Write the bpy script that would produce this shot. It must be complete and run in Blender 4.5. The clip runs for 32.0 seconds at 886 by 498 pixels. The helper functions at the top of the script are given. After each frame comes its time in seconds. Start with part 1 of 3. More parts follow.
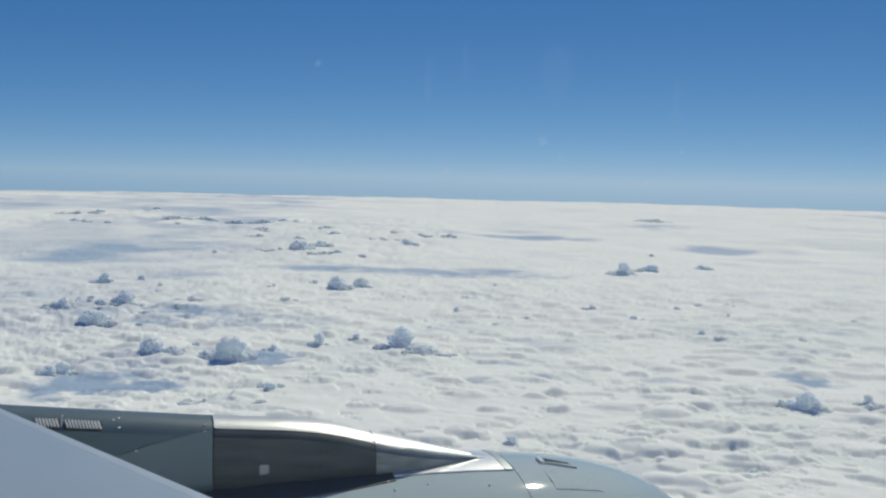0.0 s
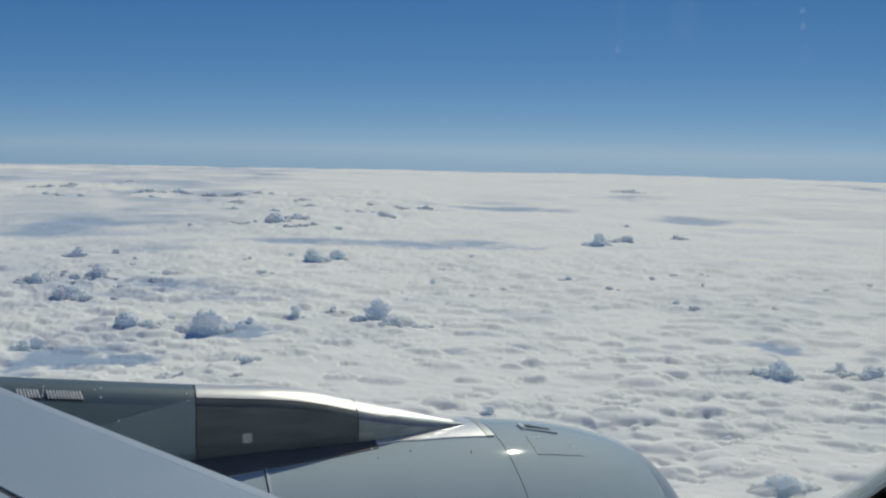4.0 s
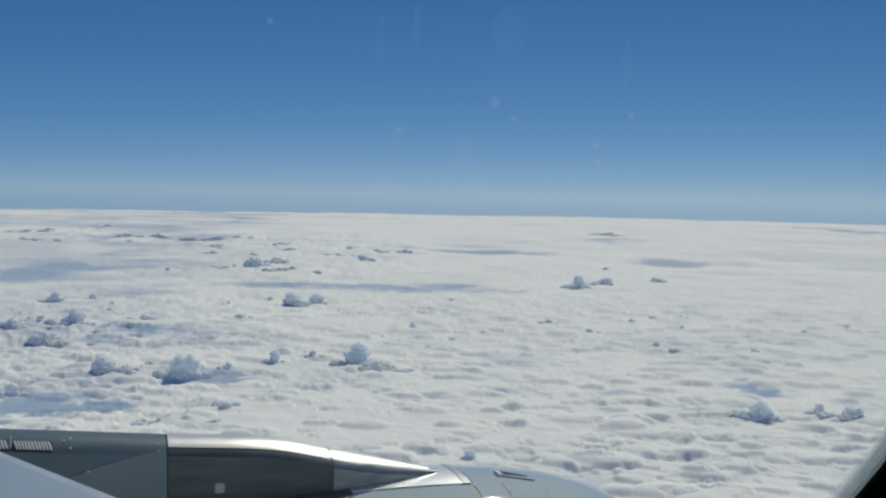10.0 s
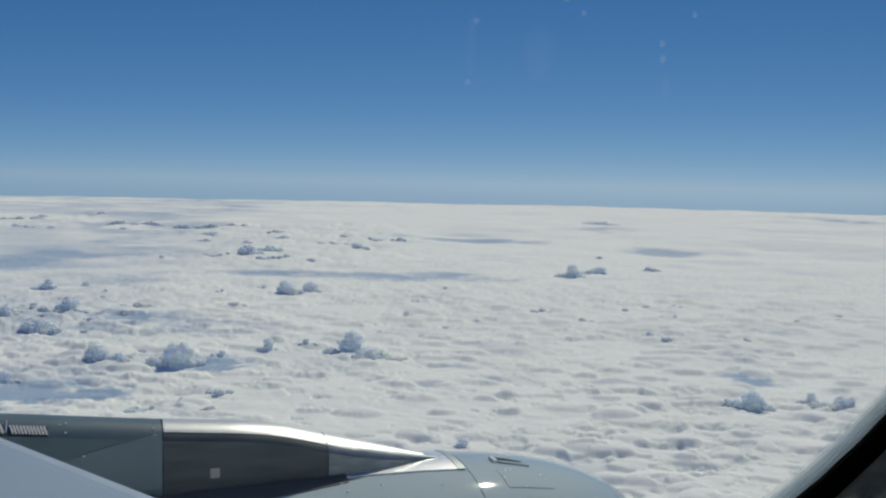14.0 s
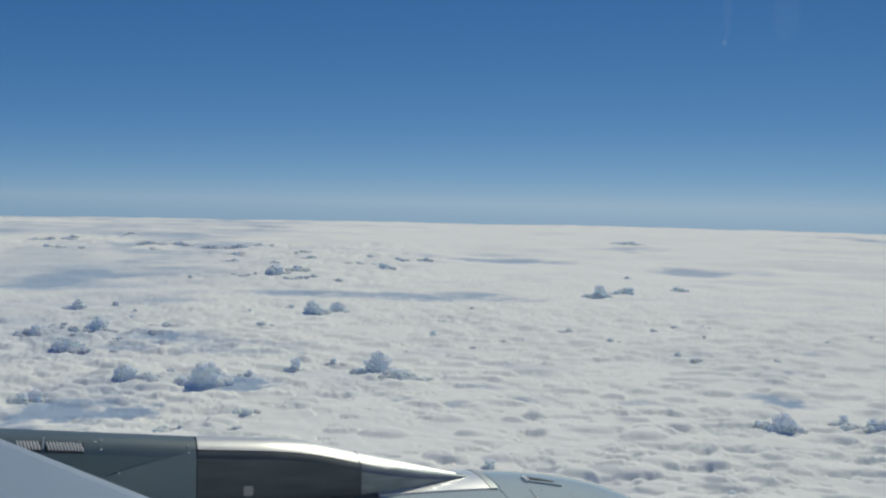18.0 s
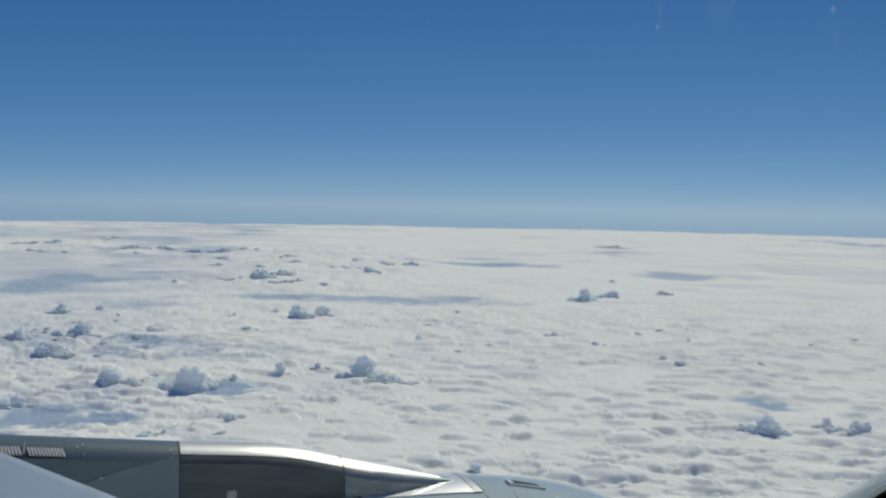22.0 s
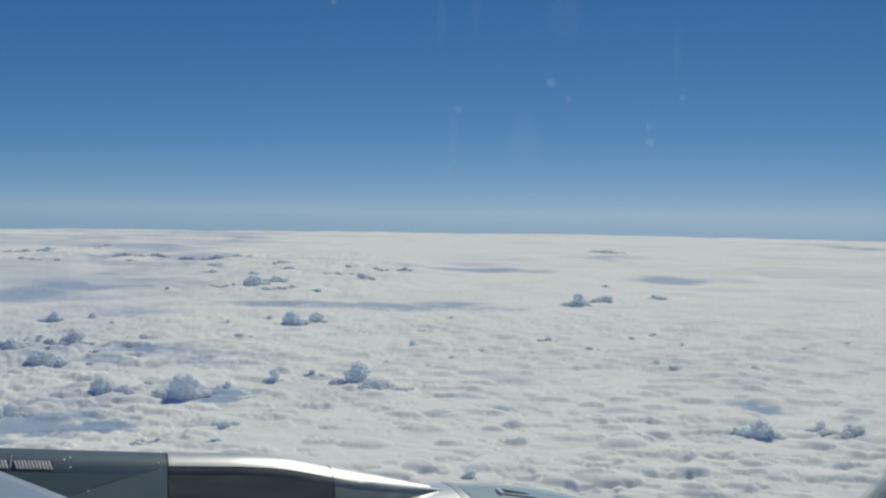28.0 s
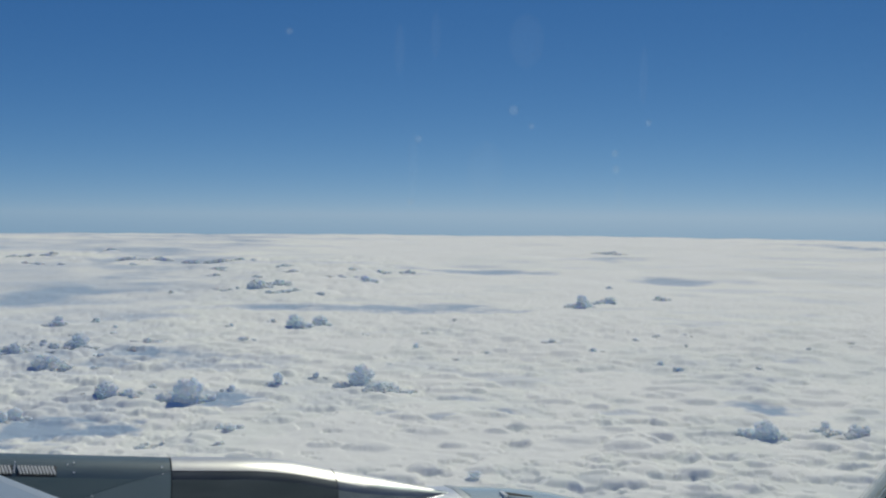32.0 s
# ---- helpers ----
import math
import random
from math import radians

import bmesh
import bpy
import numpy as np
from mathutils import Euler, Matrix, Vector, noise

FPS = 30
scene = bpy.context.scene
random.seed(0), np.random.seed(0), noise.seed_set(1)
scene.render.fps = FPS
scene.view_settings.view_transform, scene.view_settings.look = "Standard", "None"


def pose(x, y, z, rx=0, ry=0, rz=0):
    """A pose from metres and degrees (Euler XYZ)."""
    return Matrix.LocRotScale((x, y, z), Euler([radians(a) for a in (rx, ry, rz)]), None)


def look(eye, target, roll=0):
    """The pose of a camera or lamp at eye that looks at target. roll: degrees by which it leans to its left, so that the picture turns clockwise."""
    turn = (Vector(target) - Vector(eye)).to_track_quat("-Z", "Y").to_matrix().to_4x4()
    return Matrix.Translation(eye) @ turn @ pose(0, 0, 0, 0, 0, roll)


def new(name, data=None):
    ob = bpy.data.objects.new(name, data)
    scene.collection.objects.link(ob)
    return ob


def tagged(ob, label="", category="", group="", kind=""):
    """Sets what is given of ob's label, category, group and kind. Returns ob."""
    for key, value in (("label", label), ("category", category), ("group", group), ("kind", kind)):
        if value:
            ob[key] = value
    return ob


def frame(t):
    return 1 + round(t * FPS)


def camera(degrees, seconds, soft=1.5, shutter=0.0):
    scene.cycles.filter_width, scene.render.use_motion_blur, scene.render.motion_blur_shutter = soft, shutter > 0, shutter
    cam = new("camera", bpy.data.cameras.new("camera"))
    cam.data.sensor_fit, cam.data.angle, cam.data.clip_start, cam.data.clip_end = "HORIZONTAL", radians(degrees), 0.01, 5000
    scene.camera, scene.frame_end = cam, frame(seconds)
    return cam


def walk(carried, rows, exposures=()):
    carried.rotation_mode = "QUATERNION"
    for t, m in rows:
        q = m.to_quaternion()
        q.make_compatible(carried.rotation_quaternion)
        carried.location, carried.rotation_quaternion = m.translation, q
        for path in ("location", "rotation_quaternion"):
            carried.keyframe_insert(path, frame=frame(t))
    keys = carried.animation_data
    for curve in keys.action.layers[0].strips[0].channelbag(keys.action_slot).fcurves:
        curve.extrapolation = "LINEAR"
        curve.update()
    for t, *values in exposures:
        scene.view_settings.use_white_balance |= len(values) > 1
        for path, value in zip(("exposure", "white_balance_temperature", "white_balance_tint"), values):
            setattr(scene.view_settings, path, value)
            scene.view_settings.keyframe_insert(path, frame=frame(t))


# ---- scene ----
cam = camera(48.4, 32.0, soft=2.3)
UP = 100.0  # height of the eye above the cloud deck
# seconds, offset of the eye in metres, yaw, pitch, roll
ROWS = [
    (0, 0.0243, 0.0094, 0.0420, 2.127, -4.080, 1.420),
    (0.5, 0.0199, 0.0079, 0.0379, 1.525, -3.407, 1.455),
    (1, 0.0173, 0.0071, 0.0311, 1.302, -1.852, 1.356),
    (1.5, 0.0135, 0.0058, 0.0266, 0.834, -3.389, 1.368),
    (2, 0.0068, 0.0037, 0.0260, 0.015, -6.135, 1.491),
    (2.5, 0.0047, 0.0028, 0.0228, -0.066, -6.102, 1.493),
    (4.5, -0.0108, -0.0025, 0.0173, 0.864, -5.125, 1.167),
    (5, -0.0147, -0.0037, 0.0157, 0.652, -4.284, 1.133),
    (5.5, -0.0175, -0.0047, 0.0115, 0.093, -4.040, 1.193),
    (6, -0.0195, -0.0055, 0.0063, -0.131, -3.592, 1.085),
    (6.5, -0.0242, -0.0074, 0.0043, -0.721, -3.240, 1.104),
    (7, -0.0285, -0.0091, 0.0018, -0.771, -3.066, 1.007),
    (7.5, -0.0148, -0.0047, 0.0066, -0.920, -3.104, 0.969),
    (8, -0.0021, -0.0009, 0.0128, -1.076, -3.144, 1.006),
    (8.5, 0.0078, 0.0025, 0.0202, -0.810, -3.079, 0.952),
    (9, 0.0176, 0.0058, 0.0274, -0.373, -2.901, 0.922),
    (9.5, 0.0217, 0.0075, 0.0300, -0.216, -2.960, 0.959),
    (10, 0.0247, 0.0088, 0.0339, -0.420, -3.149, 1.032),
    (10.5, 0.0268, 0.0096, 0.0380, -0.427, -3.344, 1.061),
    (11, 0.0303, 0.0108, 0.0402, -0.244, -2.741, 1.151),
    (11.5, 0.0267, 0.0093, 0.0348, -0.299, -2.562, 1.081),
    (12, 0.0220, 0.0073, 0.0308, -0.706, -2.520, 1.145),
    (12.5, 0.0191, 0.0062, 0.0280, -0.778, -3.004, 1.069),
    (13, 0.0173, 0.0054, 0.0238, -0.853, -2.793, 1.196),
    (13.5, 0.0155, 0.0047, 0.0205, -0.637, -3.267, 1.158),
    (14, 0.0128, 0.0033, 0.0187, -0.788, -3.804, 1.255),
    (14.5, 0.0119, 0.0022, 0.0150, -1.540, -5.390, 1.219),
    (16.5, -0.0025, -0.0022, 0.0110, -1.171, -4.415, 1.287),
    (17, -0.0050, -0.0018, 0.0118, 0.001, -3.245, 1.232),
    (17.5, -0.0132, -0.0036, 0.0072, 1.047, -2.839, 0.920),
    (18, -0.0242, -0.0070, 0.0074, 0.795, -2.669, 1.167),
    (18.5, -0.0223, -0.0063, 0.0072, 0.439, -2.550, 1.163),
    (19, -0.0203, -0.0056, 0.0068, 0.118, -2.400, 1.147),
    (19.5, -0.0198, -0.0054, 0.0054, 0.097, -2.309, 1.090),
    (20, -0.0194, -0.0054, 0.0041, 0.083, -2.316, 1.133),
    (20.5, -0.0188, -0.0051, 0.0038, 0.087, -2.306, 1.135),
    (21, -0.0184, -0.0050, 0.0039, 0.082, -2.412, 1.134),
    (21.5, -0.0166, -0.0044, 0.0041, 0.091, -2.342, 1.087),
    (22, -0.0153, -0.0039, 0.0049, -0.059, -2.432, 1.134),
    (22.5, -0.0107, -0.0023, 0.0076, -0.078, -2.376, 1.113),
    (23, -0.0063, -0.0008, 0.0107, -0.117, -2.413, 1.089),
    (23.5, -0.0025, 0.0005, 0.0129, -0.092, -2.225, 1.024),
    (24, 0.0011, 0.0017, 0.0155, -0.070, -2.165, 1.007),
    (24.5, 0.0062, 0.0035, 0.0199, -0.163, -2.249, 1.049),
    (25, 0.0119, 0.0054, 0.0237, 0.027, -2.169, 0.958),
    (25.5, 0.0135, 0.0061, 0.0244, 0.187, -2.161, 0.970),
    (27.5, 0.0151, 0.0065, 0.0266, -0.154, -2.201, 0.747),
    (28, 0.0160, 0.0069, 0.0279, -0.432, -2.097, 0.826),
    (28.5, 0.0157, 0.0068, 0.0265, -0.344, -1.938, 0.786),
    (29, 0.0152, 0.0065, 0.0253, -0.314, -1.877, 0.745),
    (29.5, 0.0181, 0.0075, 0.0262, -0.015, -1.836, 0.765),
    (30, 0.0201, 0.0083, 0.0284, -0.053, -1.991, 0.571),
    (30.5, 0.0203, 0.0084, 0.0285, -0.054, -1.943, 0.817),
    (31, 0.0201, 0.0082, 0.0294, -0.056, -2.120, 0.581),
    (31.5, 0.0193, 0.0079, 0.0288, -0.114, -2.074, 0.607),
    (32, 0.0222, 0.0090, 0.0321, -0.243, -1.959, 0.516),
]
walk(cam, [(t, pose(x, y, UP + z, 90 + pitch, 0, yaw) @ pose(0, 0, 0, 0, 0, roll)) for t, x, y, z, yaw, pitch, roll in ROWS],
     [(0.0, 0.25), (1.0, 0.09), (2.0, 0.06), (3.5, 0.04), (32.0, 0.04)])

# ---- light ----
SUN_EL, SUN_AZ = 46.0, 20.0  # degrees above level, degrees to the right of straight ahead
world = bpy.data.worlds.new("sky")
scene.world = world
world.use_nodes = True
wn = world.node_tree.nodes
sky = wn.new("ShaderNodeTexSky")
sky.sky_type, sky.sun_disc = "NISHITA", False
sky.sun_elevation, sky.sun_rotation = radians(SUN_EL), radians(SUN_AZ)
sky.altitude, sky.air_density, sky.dust_density, sky.ozone_density = 9000, 1.0, 0.05, 1.2
wn["Background"].inputs["Strength"].default_value = 0.07
parts, joined = wn.new("ShaderNodeSeparateColor"), wn.new("ShaderNodeCombineColor")
world.node_tree.links.new(sky.outputs[0], parts.inputs[0])
for k, (power, gain) in enumerate(((1.2, 0.438), (0.79, 1.045), (0.5, 2.343))):  # deep blue overhead, pale at the horizon
    p, g = wn.new("ShaderNodeMath"), wn.new("ShaderNodeMath")
    p.operation, p.inputs[1].default_value = "POWER", power
    g.operation, g.inputs[1].default_value = "MULTIPLY", gain
    world.node_tree.links.new(parts.outputs[k], p.inputs[0])
    world.node_tree.links.new(p.outputs[0], g.inputs[0])
    world.node_tree.links.new(g.outputs[0], joined.inputs[k])
world.node_tree.links.new(joined.outputs[0], wn["Background"].inputs["Color"])
sun_data = bpy.data.lights.new("sun", "SUN")
sun_data.energy, sun_data.angle, sun_data.color = 2.45, radians(0.53), (1.0, 0.95, 0.73)
sun = new("sun", sun_data)
se, sa = radians(SUN_EL), radians(SUN_AZ)
SUN = Vector((math.sin(sa) * math.cos(se), math.cos(sa) * math.cos(se), math.sin(se)))
sun.matrix_world = look((0, 0, UP + 40), Vector((0, 0, UP + 40)) - SUN)


# ---- materials ----
def material(name):
    m = bpy.data.materials.new(name)
    m.use_nodes = True
    t = m.node_tree
    return m, t, t.nodes, t.nodes["Principled BSDF"], t.nodes["Material Output"]


def node(t, kind, **values):
    n = t.nodes.new(kind)
    for key, value in values.items():
        n.inputs[key.replace("_", " ")].default_value = value
    return n


def coat_of(name, colour, colour2, rough, metal=0.0, scale=6.0, fine=90.0, bump=0.02, stretch=(1, 1, 1), coat=0.0, spread=0.08):
    """Paint, metal or plastic with two scales of stain and a fine relief."""
    m, t, nodes, bsdf, out = material(name)
    tc = nodes.new("ShaderNodeTexCoord")
    mp = node(t, "ShaderNodeMapping")
    mp.inputs["Scale"].default_value = stretch
    t.links.new(tc.outputs["Object"], mp.inputs["Vector"])
    n1 = node(t, "ShaderNodeTexNoise", Scale=scale, Detail=6.0, Roughness=0.6)
    n2 = node(t, "ShaderNodeTexNoise", Scale=fine, Detail=3.0)
    for n in (n1, n2):
        t.links.new(mp.outputs[0], n.inputs["Vector"])
    ramp = nodes.new("ShaderNodeValToRGB")
    ramp.color_ramp.elements[0].position, ramp.color_ramp.elements[1].position = 0.35, 0.7
    ramp.color_ramp.elements[0].color, ramp.color_ramp.elements[1].color = (*colour, 1), (*colour2, 1)
    t.links.new(n1.outputs["Fac"], ramp.inputs[0])
    t.links.new(ramp.outputs[0], bsdf.inputs["Base Color"])
    rr = node(t, "ShaderNodeMapRange")
    rr.inputs["To Min"].default_value, rr.inputs["To Max"].default_value = max(0.02, rough - spread), rough + spread
    t.links.new(n2.outputs["Fac"], rr.inputs["Value"])
    t.links.new(rr.outputs[0], bsdf.inputs["Roughness"])
    bsdf.inputs["Metallic"].default_value = metal
    bsdf.inputs["Coat Weight"].default_value, bsdf.inputs["Coat Roughness"].default_value = coat, 0.04
    bp = node(t, "ShaderNodeBump", Strength=bump, Distance=0.01)
    t.links.new(n2.outputs["Fac"], bp.inputs["Height"])
    t.links.new(bp.outputs[0], bsdf.inputs["Normal"])
    return m


def deck_material():
    """White cloud that scatters light within; painted bluer where the mesh says so."""
    m, t, nodes, bsdf, out = material("cloud_deck")
    bsdf.inputs["Roughness"].default_value, bsdf.inputs["Specular IOR Level"].default_value = 1.0, 0.0
    bsdf.inputs["Subsurface Weight"].default_value, bsdf.inputs["Subsurface Scale"].default_value = 1.0, 3.2
    bsdf.inputs["Subsurface Radius"].default_value = (1.0, 1.0, 1.0)
    geo = nodes.new("ShaderNodeNewGeometry")
    n1 = node(t, "ShaderNodeTexNoise", Scale=0.22, Detail=7.0, Roughness=0.62)
    t.links.new(geo.outputs["Position"], n1.inputs["Vector"])
    bp = node(t, "ShaderNodeBump", Strength=0.2, Distance=0.6)
    t.links.new(n1.outputs["Fac"], bp.inputs["Height"])
    t.links.new(bp.outputs[0], bsdf.inputs["Normal"])
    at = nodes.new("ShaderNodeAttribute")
    at.attribute_name = "painted_tone"
    ramp = nodes.new("ShaderNodeValToRGB")  # blue haze showing through the cloud, painted in as base colour
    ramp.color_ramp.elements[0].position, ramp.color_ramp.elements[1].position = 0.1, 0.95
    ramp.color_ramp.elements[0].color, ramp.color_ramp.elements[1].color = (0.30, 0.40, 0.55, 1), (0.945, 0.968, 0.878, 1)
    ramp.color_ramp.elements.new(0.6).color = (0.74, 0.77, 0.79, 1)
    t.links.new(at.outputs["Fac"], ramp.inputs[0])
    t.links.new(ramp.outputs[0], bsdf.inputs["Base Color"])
    return m


M_DECK = deck_material()


def heap_material():
    m, t, nodes, bsdf, out = material("cumulus")
    bsdf.inputs["Base Color"].default_value = (0.925, 0.965, 1.0, 1)
    bsdf.inputs["Roughness"].default_value, bsdf.inputs["Specular IOR Level"].default_value = 1.0, 0.0
    bsdf.inputs["Subsurface Weight"].default_value, bsdf.inputs["Subsurface Scale"].default_value = 1.0, 5.5
    bsdf.inputs["Subsurface Radius"].default_value = (0.85, 1.0, 1.3)
    geo = nodes.new("ShaderNodeNewGeometry")
    n1 = node(t, "ShaderNodeTexNoise", Scale=0.5, Detail=7.0, Roughness=0.62)
    t.links.new(geo.outputs["Position"], n1.inputs["Vector"])
    bp = node(t, "ShaderNodeBump", Strength=0.35, Distance=0.5)
    t.links.new(n1.outputs["Fac"], bp.inputs["Height"])
    t.links.new(bp.outputs[0], bsdf.inputs["Normal"])
    through_light, mix = node(t, "ShaderNodeBsdfTranslucent"), node(t, "ShaderNodeMixShader", Fac=0.38)  # sunlight passes through the heap
    through_light.inputs["Color"].default_value = (0.90, 0.955, 1.0, 1)
    t.links.new(bsdf.outputs[0], mix.inputs[1])
    t.links.new(through_light.outputs[0], mix.inputs[2])
    t.links.new(mix.outputs[0], out.inputs["Surface"])
    return m


M_CLOUD = heap_material()
M_COWL = coat_of("cowl_paint", (0.36, 0.46, 0.51), (0.39, 0.49, 0.54), 0.7, 0.0, 2.0, 60, 0.01, coat=0.9, spread=0.05)
M_LIP = coat_of("lip_metal", (0.40, 0.44, 0.46), (0.46, 0.50, 0.52), 0.38, 0.4, 3.0, 80, 0.01)
M_PYLON = coat_of("pylon_metal", (0.066, 0.083, 0.098), (0.105, 0.125, 0.142), 0.46, 0.85, 5.0, 70, 0.04, (0.6, 1, 4))
M_NOSE = coat_of("nose_metal", (0.13, 0.16, 0.19), (0.26, 0.30, 0.335), 0.36, 0.8, 7.0, 70, 0.05, (0.5, 1, 2.5))
M_PYLON_GREY = coat_of("pylon_paint", (0.135, 0.19, 0.23), (0.16, 0.215, 0.255), 0.45, 0.2, 5.0, 60, 0.02)
M_BRIGHT = coat_of("bright_metal", (0.82, 0.83, 0.84), (0.9, 0.9, 0.9), 0.3, 0.6, 9.0, 90, 0.02)
# darkened to stand for shade, browned to offset the blue skylight
M_SHADE = coat_of("shade_plate_metal", (0.16, 0.145, 0.125), (0.19, 0.175, 0.15), 0.75, 0.1, 5.0, 60, 0.03)
# darkened aft paint: a dark reflection's band put into the colour
M_REFLECT_BAND = coat_of("reflection_band_paint", (0.080, 0.128, 0.160), (0.105, 0.158, 0.192), 0.45, 0.15, 4.0, 60, 0.02, (0.5, 1, 3))
# paler pylon metal, painted for the sky mirrored in its rounded top
M_SHEEN = coat_of("sheen_metal", (0.58, 0.59, 0.60), (0.68, 0.69, 0.70), 0.4, 0.7, 9.0, 90, 0.02)
M_WING = coat_of("wing_paint", (0.37, 0.45, 0.53), (0.40, 0.48, 0.56), 0.4, 0.1, 1.5, 50, 0.01, coat=0.2, spread=0.04)
M_EDGE = coat_of("edge_metal", (0.40, 0.46, 0.53), (0.45, 0.51, 0.58), 0.4, 0.2, 3.0, 60, 0.01)
M_WHITE = coat_of("white_paint", (0.8, 0.8, 0.78), (0.86, 0.86, 0.85), 0.3, 0, 40, 200, 0.01, coat=0.5)
M_PALE = coat_of("pale_grey_paint", (0.34, 0.35, 0.36), (0.4, 0.41, 0.42), 0.5, 0.1, 30, 200, 0.02)
M_BLACK = coat_of("black_rubber", (0.010, 0.011, 0.012), (0.016, 0.017, 0.018), 0.6, 0, 40, 300, 0.05)
M_BLACK.node_tree.nodes["Principled BSDF"].inputs["Specular IOR Level"].default_value = 0.1
M_GAP = coat_of("dark_gap", (0.03, 0.035, 0.04), (0.05, 0.05, 0.055), 0.6, 0, 10, 100, 0.02)
M_TRIM = coat_of("grey_trim", (0.28, 0.31, 0.335), (0.5, 0.54, 0.57), 0.6, 0, 300, 900, 0.08)
M_WALL = coat_of("cabin_plastic", (0.72, 0.71, 0.68), (0.78, 0.77, 0.74), 0.6, 0, 8, 160, 0.06)
M_SKIN = coat_of("fuselage_paint", (0.74, 0.75, 0.76), (0.8, 0.8, 0.8), 0.35, 0, 2, 60, 0.01)


def glass_material():
    m, t, nodes, bsdf, out = material("window_glass")
    nodes.remove(bsdf)
    clear, gloss, mix = nodes.new("ShaderNodeBsdfTransparent"), node(t, "ShaderNodeBsdfGlossy", Roughness=0.03), node(t, "ShaderNodeMixShader")
    clear.inputs["Color"].default_value = (0.975, 0.985, 0.985, 1)
    fr = node(t, "ShaderNodeFresnel", IOR=1.2)
    t.links.new(fr.outputs[0], mix.inputs[0])
    t.links.new(clear.outputs[0], mix.inputs[1])
    t.links.new(gloss.outputs[0], mix.inputs[2])
    t.links.new(mix.outputs[0], out.inputs["Surface"])
    return m


def speck_material(name, amount):
    m, t, nodes, bsdf, out = material(name)
    nodes.remove(bsdf)
    clear, dif, mix = nodes.new("ShaderNodeBsdfTransparent"), node(t, "ShaderNodeBsdfTranslucent"), node(t, "ShaderNodeMixShader", Fac=amount)
    dif.inputs["Color"].default_value = (0.7, 0.84, 1.0, 1)
    t.links.new(clear.outputs[0], mix.inputs[1])
    t.links.new(dif.outputs[0], mix.inputs[2])
    t.links.new(mix.outputs[0], out.inputs["Surface"])
    return m


def reveal_material(name="pale_reveal", amount=1.0):
    """Milky edge of an acrylic pane, through which daylight comes."""
    m, t, nodes, bsdf, out = material(name)
    bsdf.inputs["Base Color"].default_value, bsdf.inputs["Roughness"].default_value = (0.78, 0.84, 0.9, 1), 0.4
    n1 = node(t, "ShaderNodeTexNoise", Scale=60.0, Detail=3.0)
    ramp = nodes.new("ShaderNodeValToRGB")
    ramp.color_ramp.elements[0].color, ramp.color_ramp.elements[1].color = (0.84, 0.92, 1.0, 1), (0.90, 0.96, 1.0, 1)
    t.links.new(n1.outputs["Fac"], ramp.inputs[0])
    glow, mix = node(t, "ShaderNodeBsdfTranslucent"), node(t, "ShaderNodeMixShader", Fac=0.75)
    t.links.new(ramp.outputs[0], glow.inputs["Color"])
    t.links.new(bsdf.outputs[0], mix.inputs[1])
    t.links.new(glow.outputs[0], mix.inputs[2])
    clear, veil = nodes.new("ShaderNodeBsdfTransparent"), node(t, "ShaderNodeMixShader", Fac=amount)
    t.links.new(clear.outputs[0], veil.inputs[1])
    t.links.new(mix.outputs[0], veil.inputs[2])
    t.links.new(veil.outputs[0], out.inputs["Surface"])
    return m


M_REVEAL = reveal_material()
M_GLASS, M_DUST, M_SMEAR = glass_material(), speck_material("dust", 0.06), speck_material("smear", 0.012)


# ---- mesh helpers ----
def mesh_from(name, verts, faces, mat, smooth=True):
    """A mesh from arrays; faces: quads or triangles, all of one kind."""
    verts, faces = np.asarray(verts, np.float32), np.asarray(faces, np.int32)
    me = bpy.data.meshes.new(name)
    n, k = faces.shape
    me.vertices.add(len(verts))
    me.vertices.foreach_set("co", verts.ravel())
    me.loops.add(n * k)
    me.loops.foreach_set("vertex_index", faces.ravel())
    me.polygons.add(n)
    me.polygons.foreach_set("loop_start", np.arange(0, n * k, k, dtype=np.int32))
    me.polygons.foreach_set("use_smooth", np.full(n, smooth))
    me.materials.append(mat)
    me.update(calc_edges=True)
    me.validate()
    return me


def part(name, me, parent, label=""):
    ob = new(name, me)
    ob.parent = parent
    return tagged(ob, label)


def grid_faces(rows, cols, close=False):
    i, j = np.meshgrid(np.arange(rows - 1), np.arange(cols if close else cols - 1), indexing="ij")
    a, b = i * cols + j, i * cols + (j + 1) % cols
    return np.stack([a, b, b + cols, a + cols], -1).reshape(-1, 4)


def solid(name, rings, mat, smooth=True, caps=True):
    """A closed body lofted through rings of points (each a closed loop)."""
    rings = np.asarray(rings, float)
    r, c, _ = rings.shape
    me = mesh_from(name, rings.reshape(-1, 3), grid_faces(r, c, True), mat, smooth)
    if caps:
        bm = bmesh.new()
        bm.from_mesh(me)
        bm.verts.ensure_lookup_table()
        for k in (0, r - 1):
            bm.faces.new([bm.verts[k * c + j] for j in range(c)])
        bmesh.ops.recalc_face_normals(bm, faces=bm.faces)
        bm.to_mesh(me)
        bm.free()
    return me


def sharp(me, angle=35):
    """Marks hard edges by angle, so that flat faces stay flat."""
    bm = bmesh.new()
    bm.from_mesh(me)
    for e in bm.edges:
        if len(e.link_faces) == 2 and e.calc_face_angle(0) > radians(angle):
            e.smooth = False
    bm.to_mesh(me)
    bm.free()
    return me


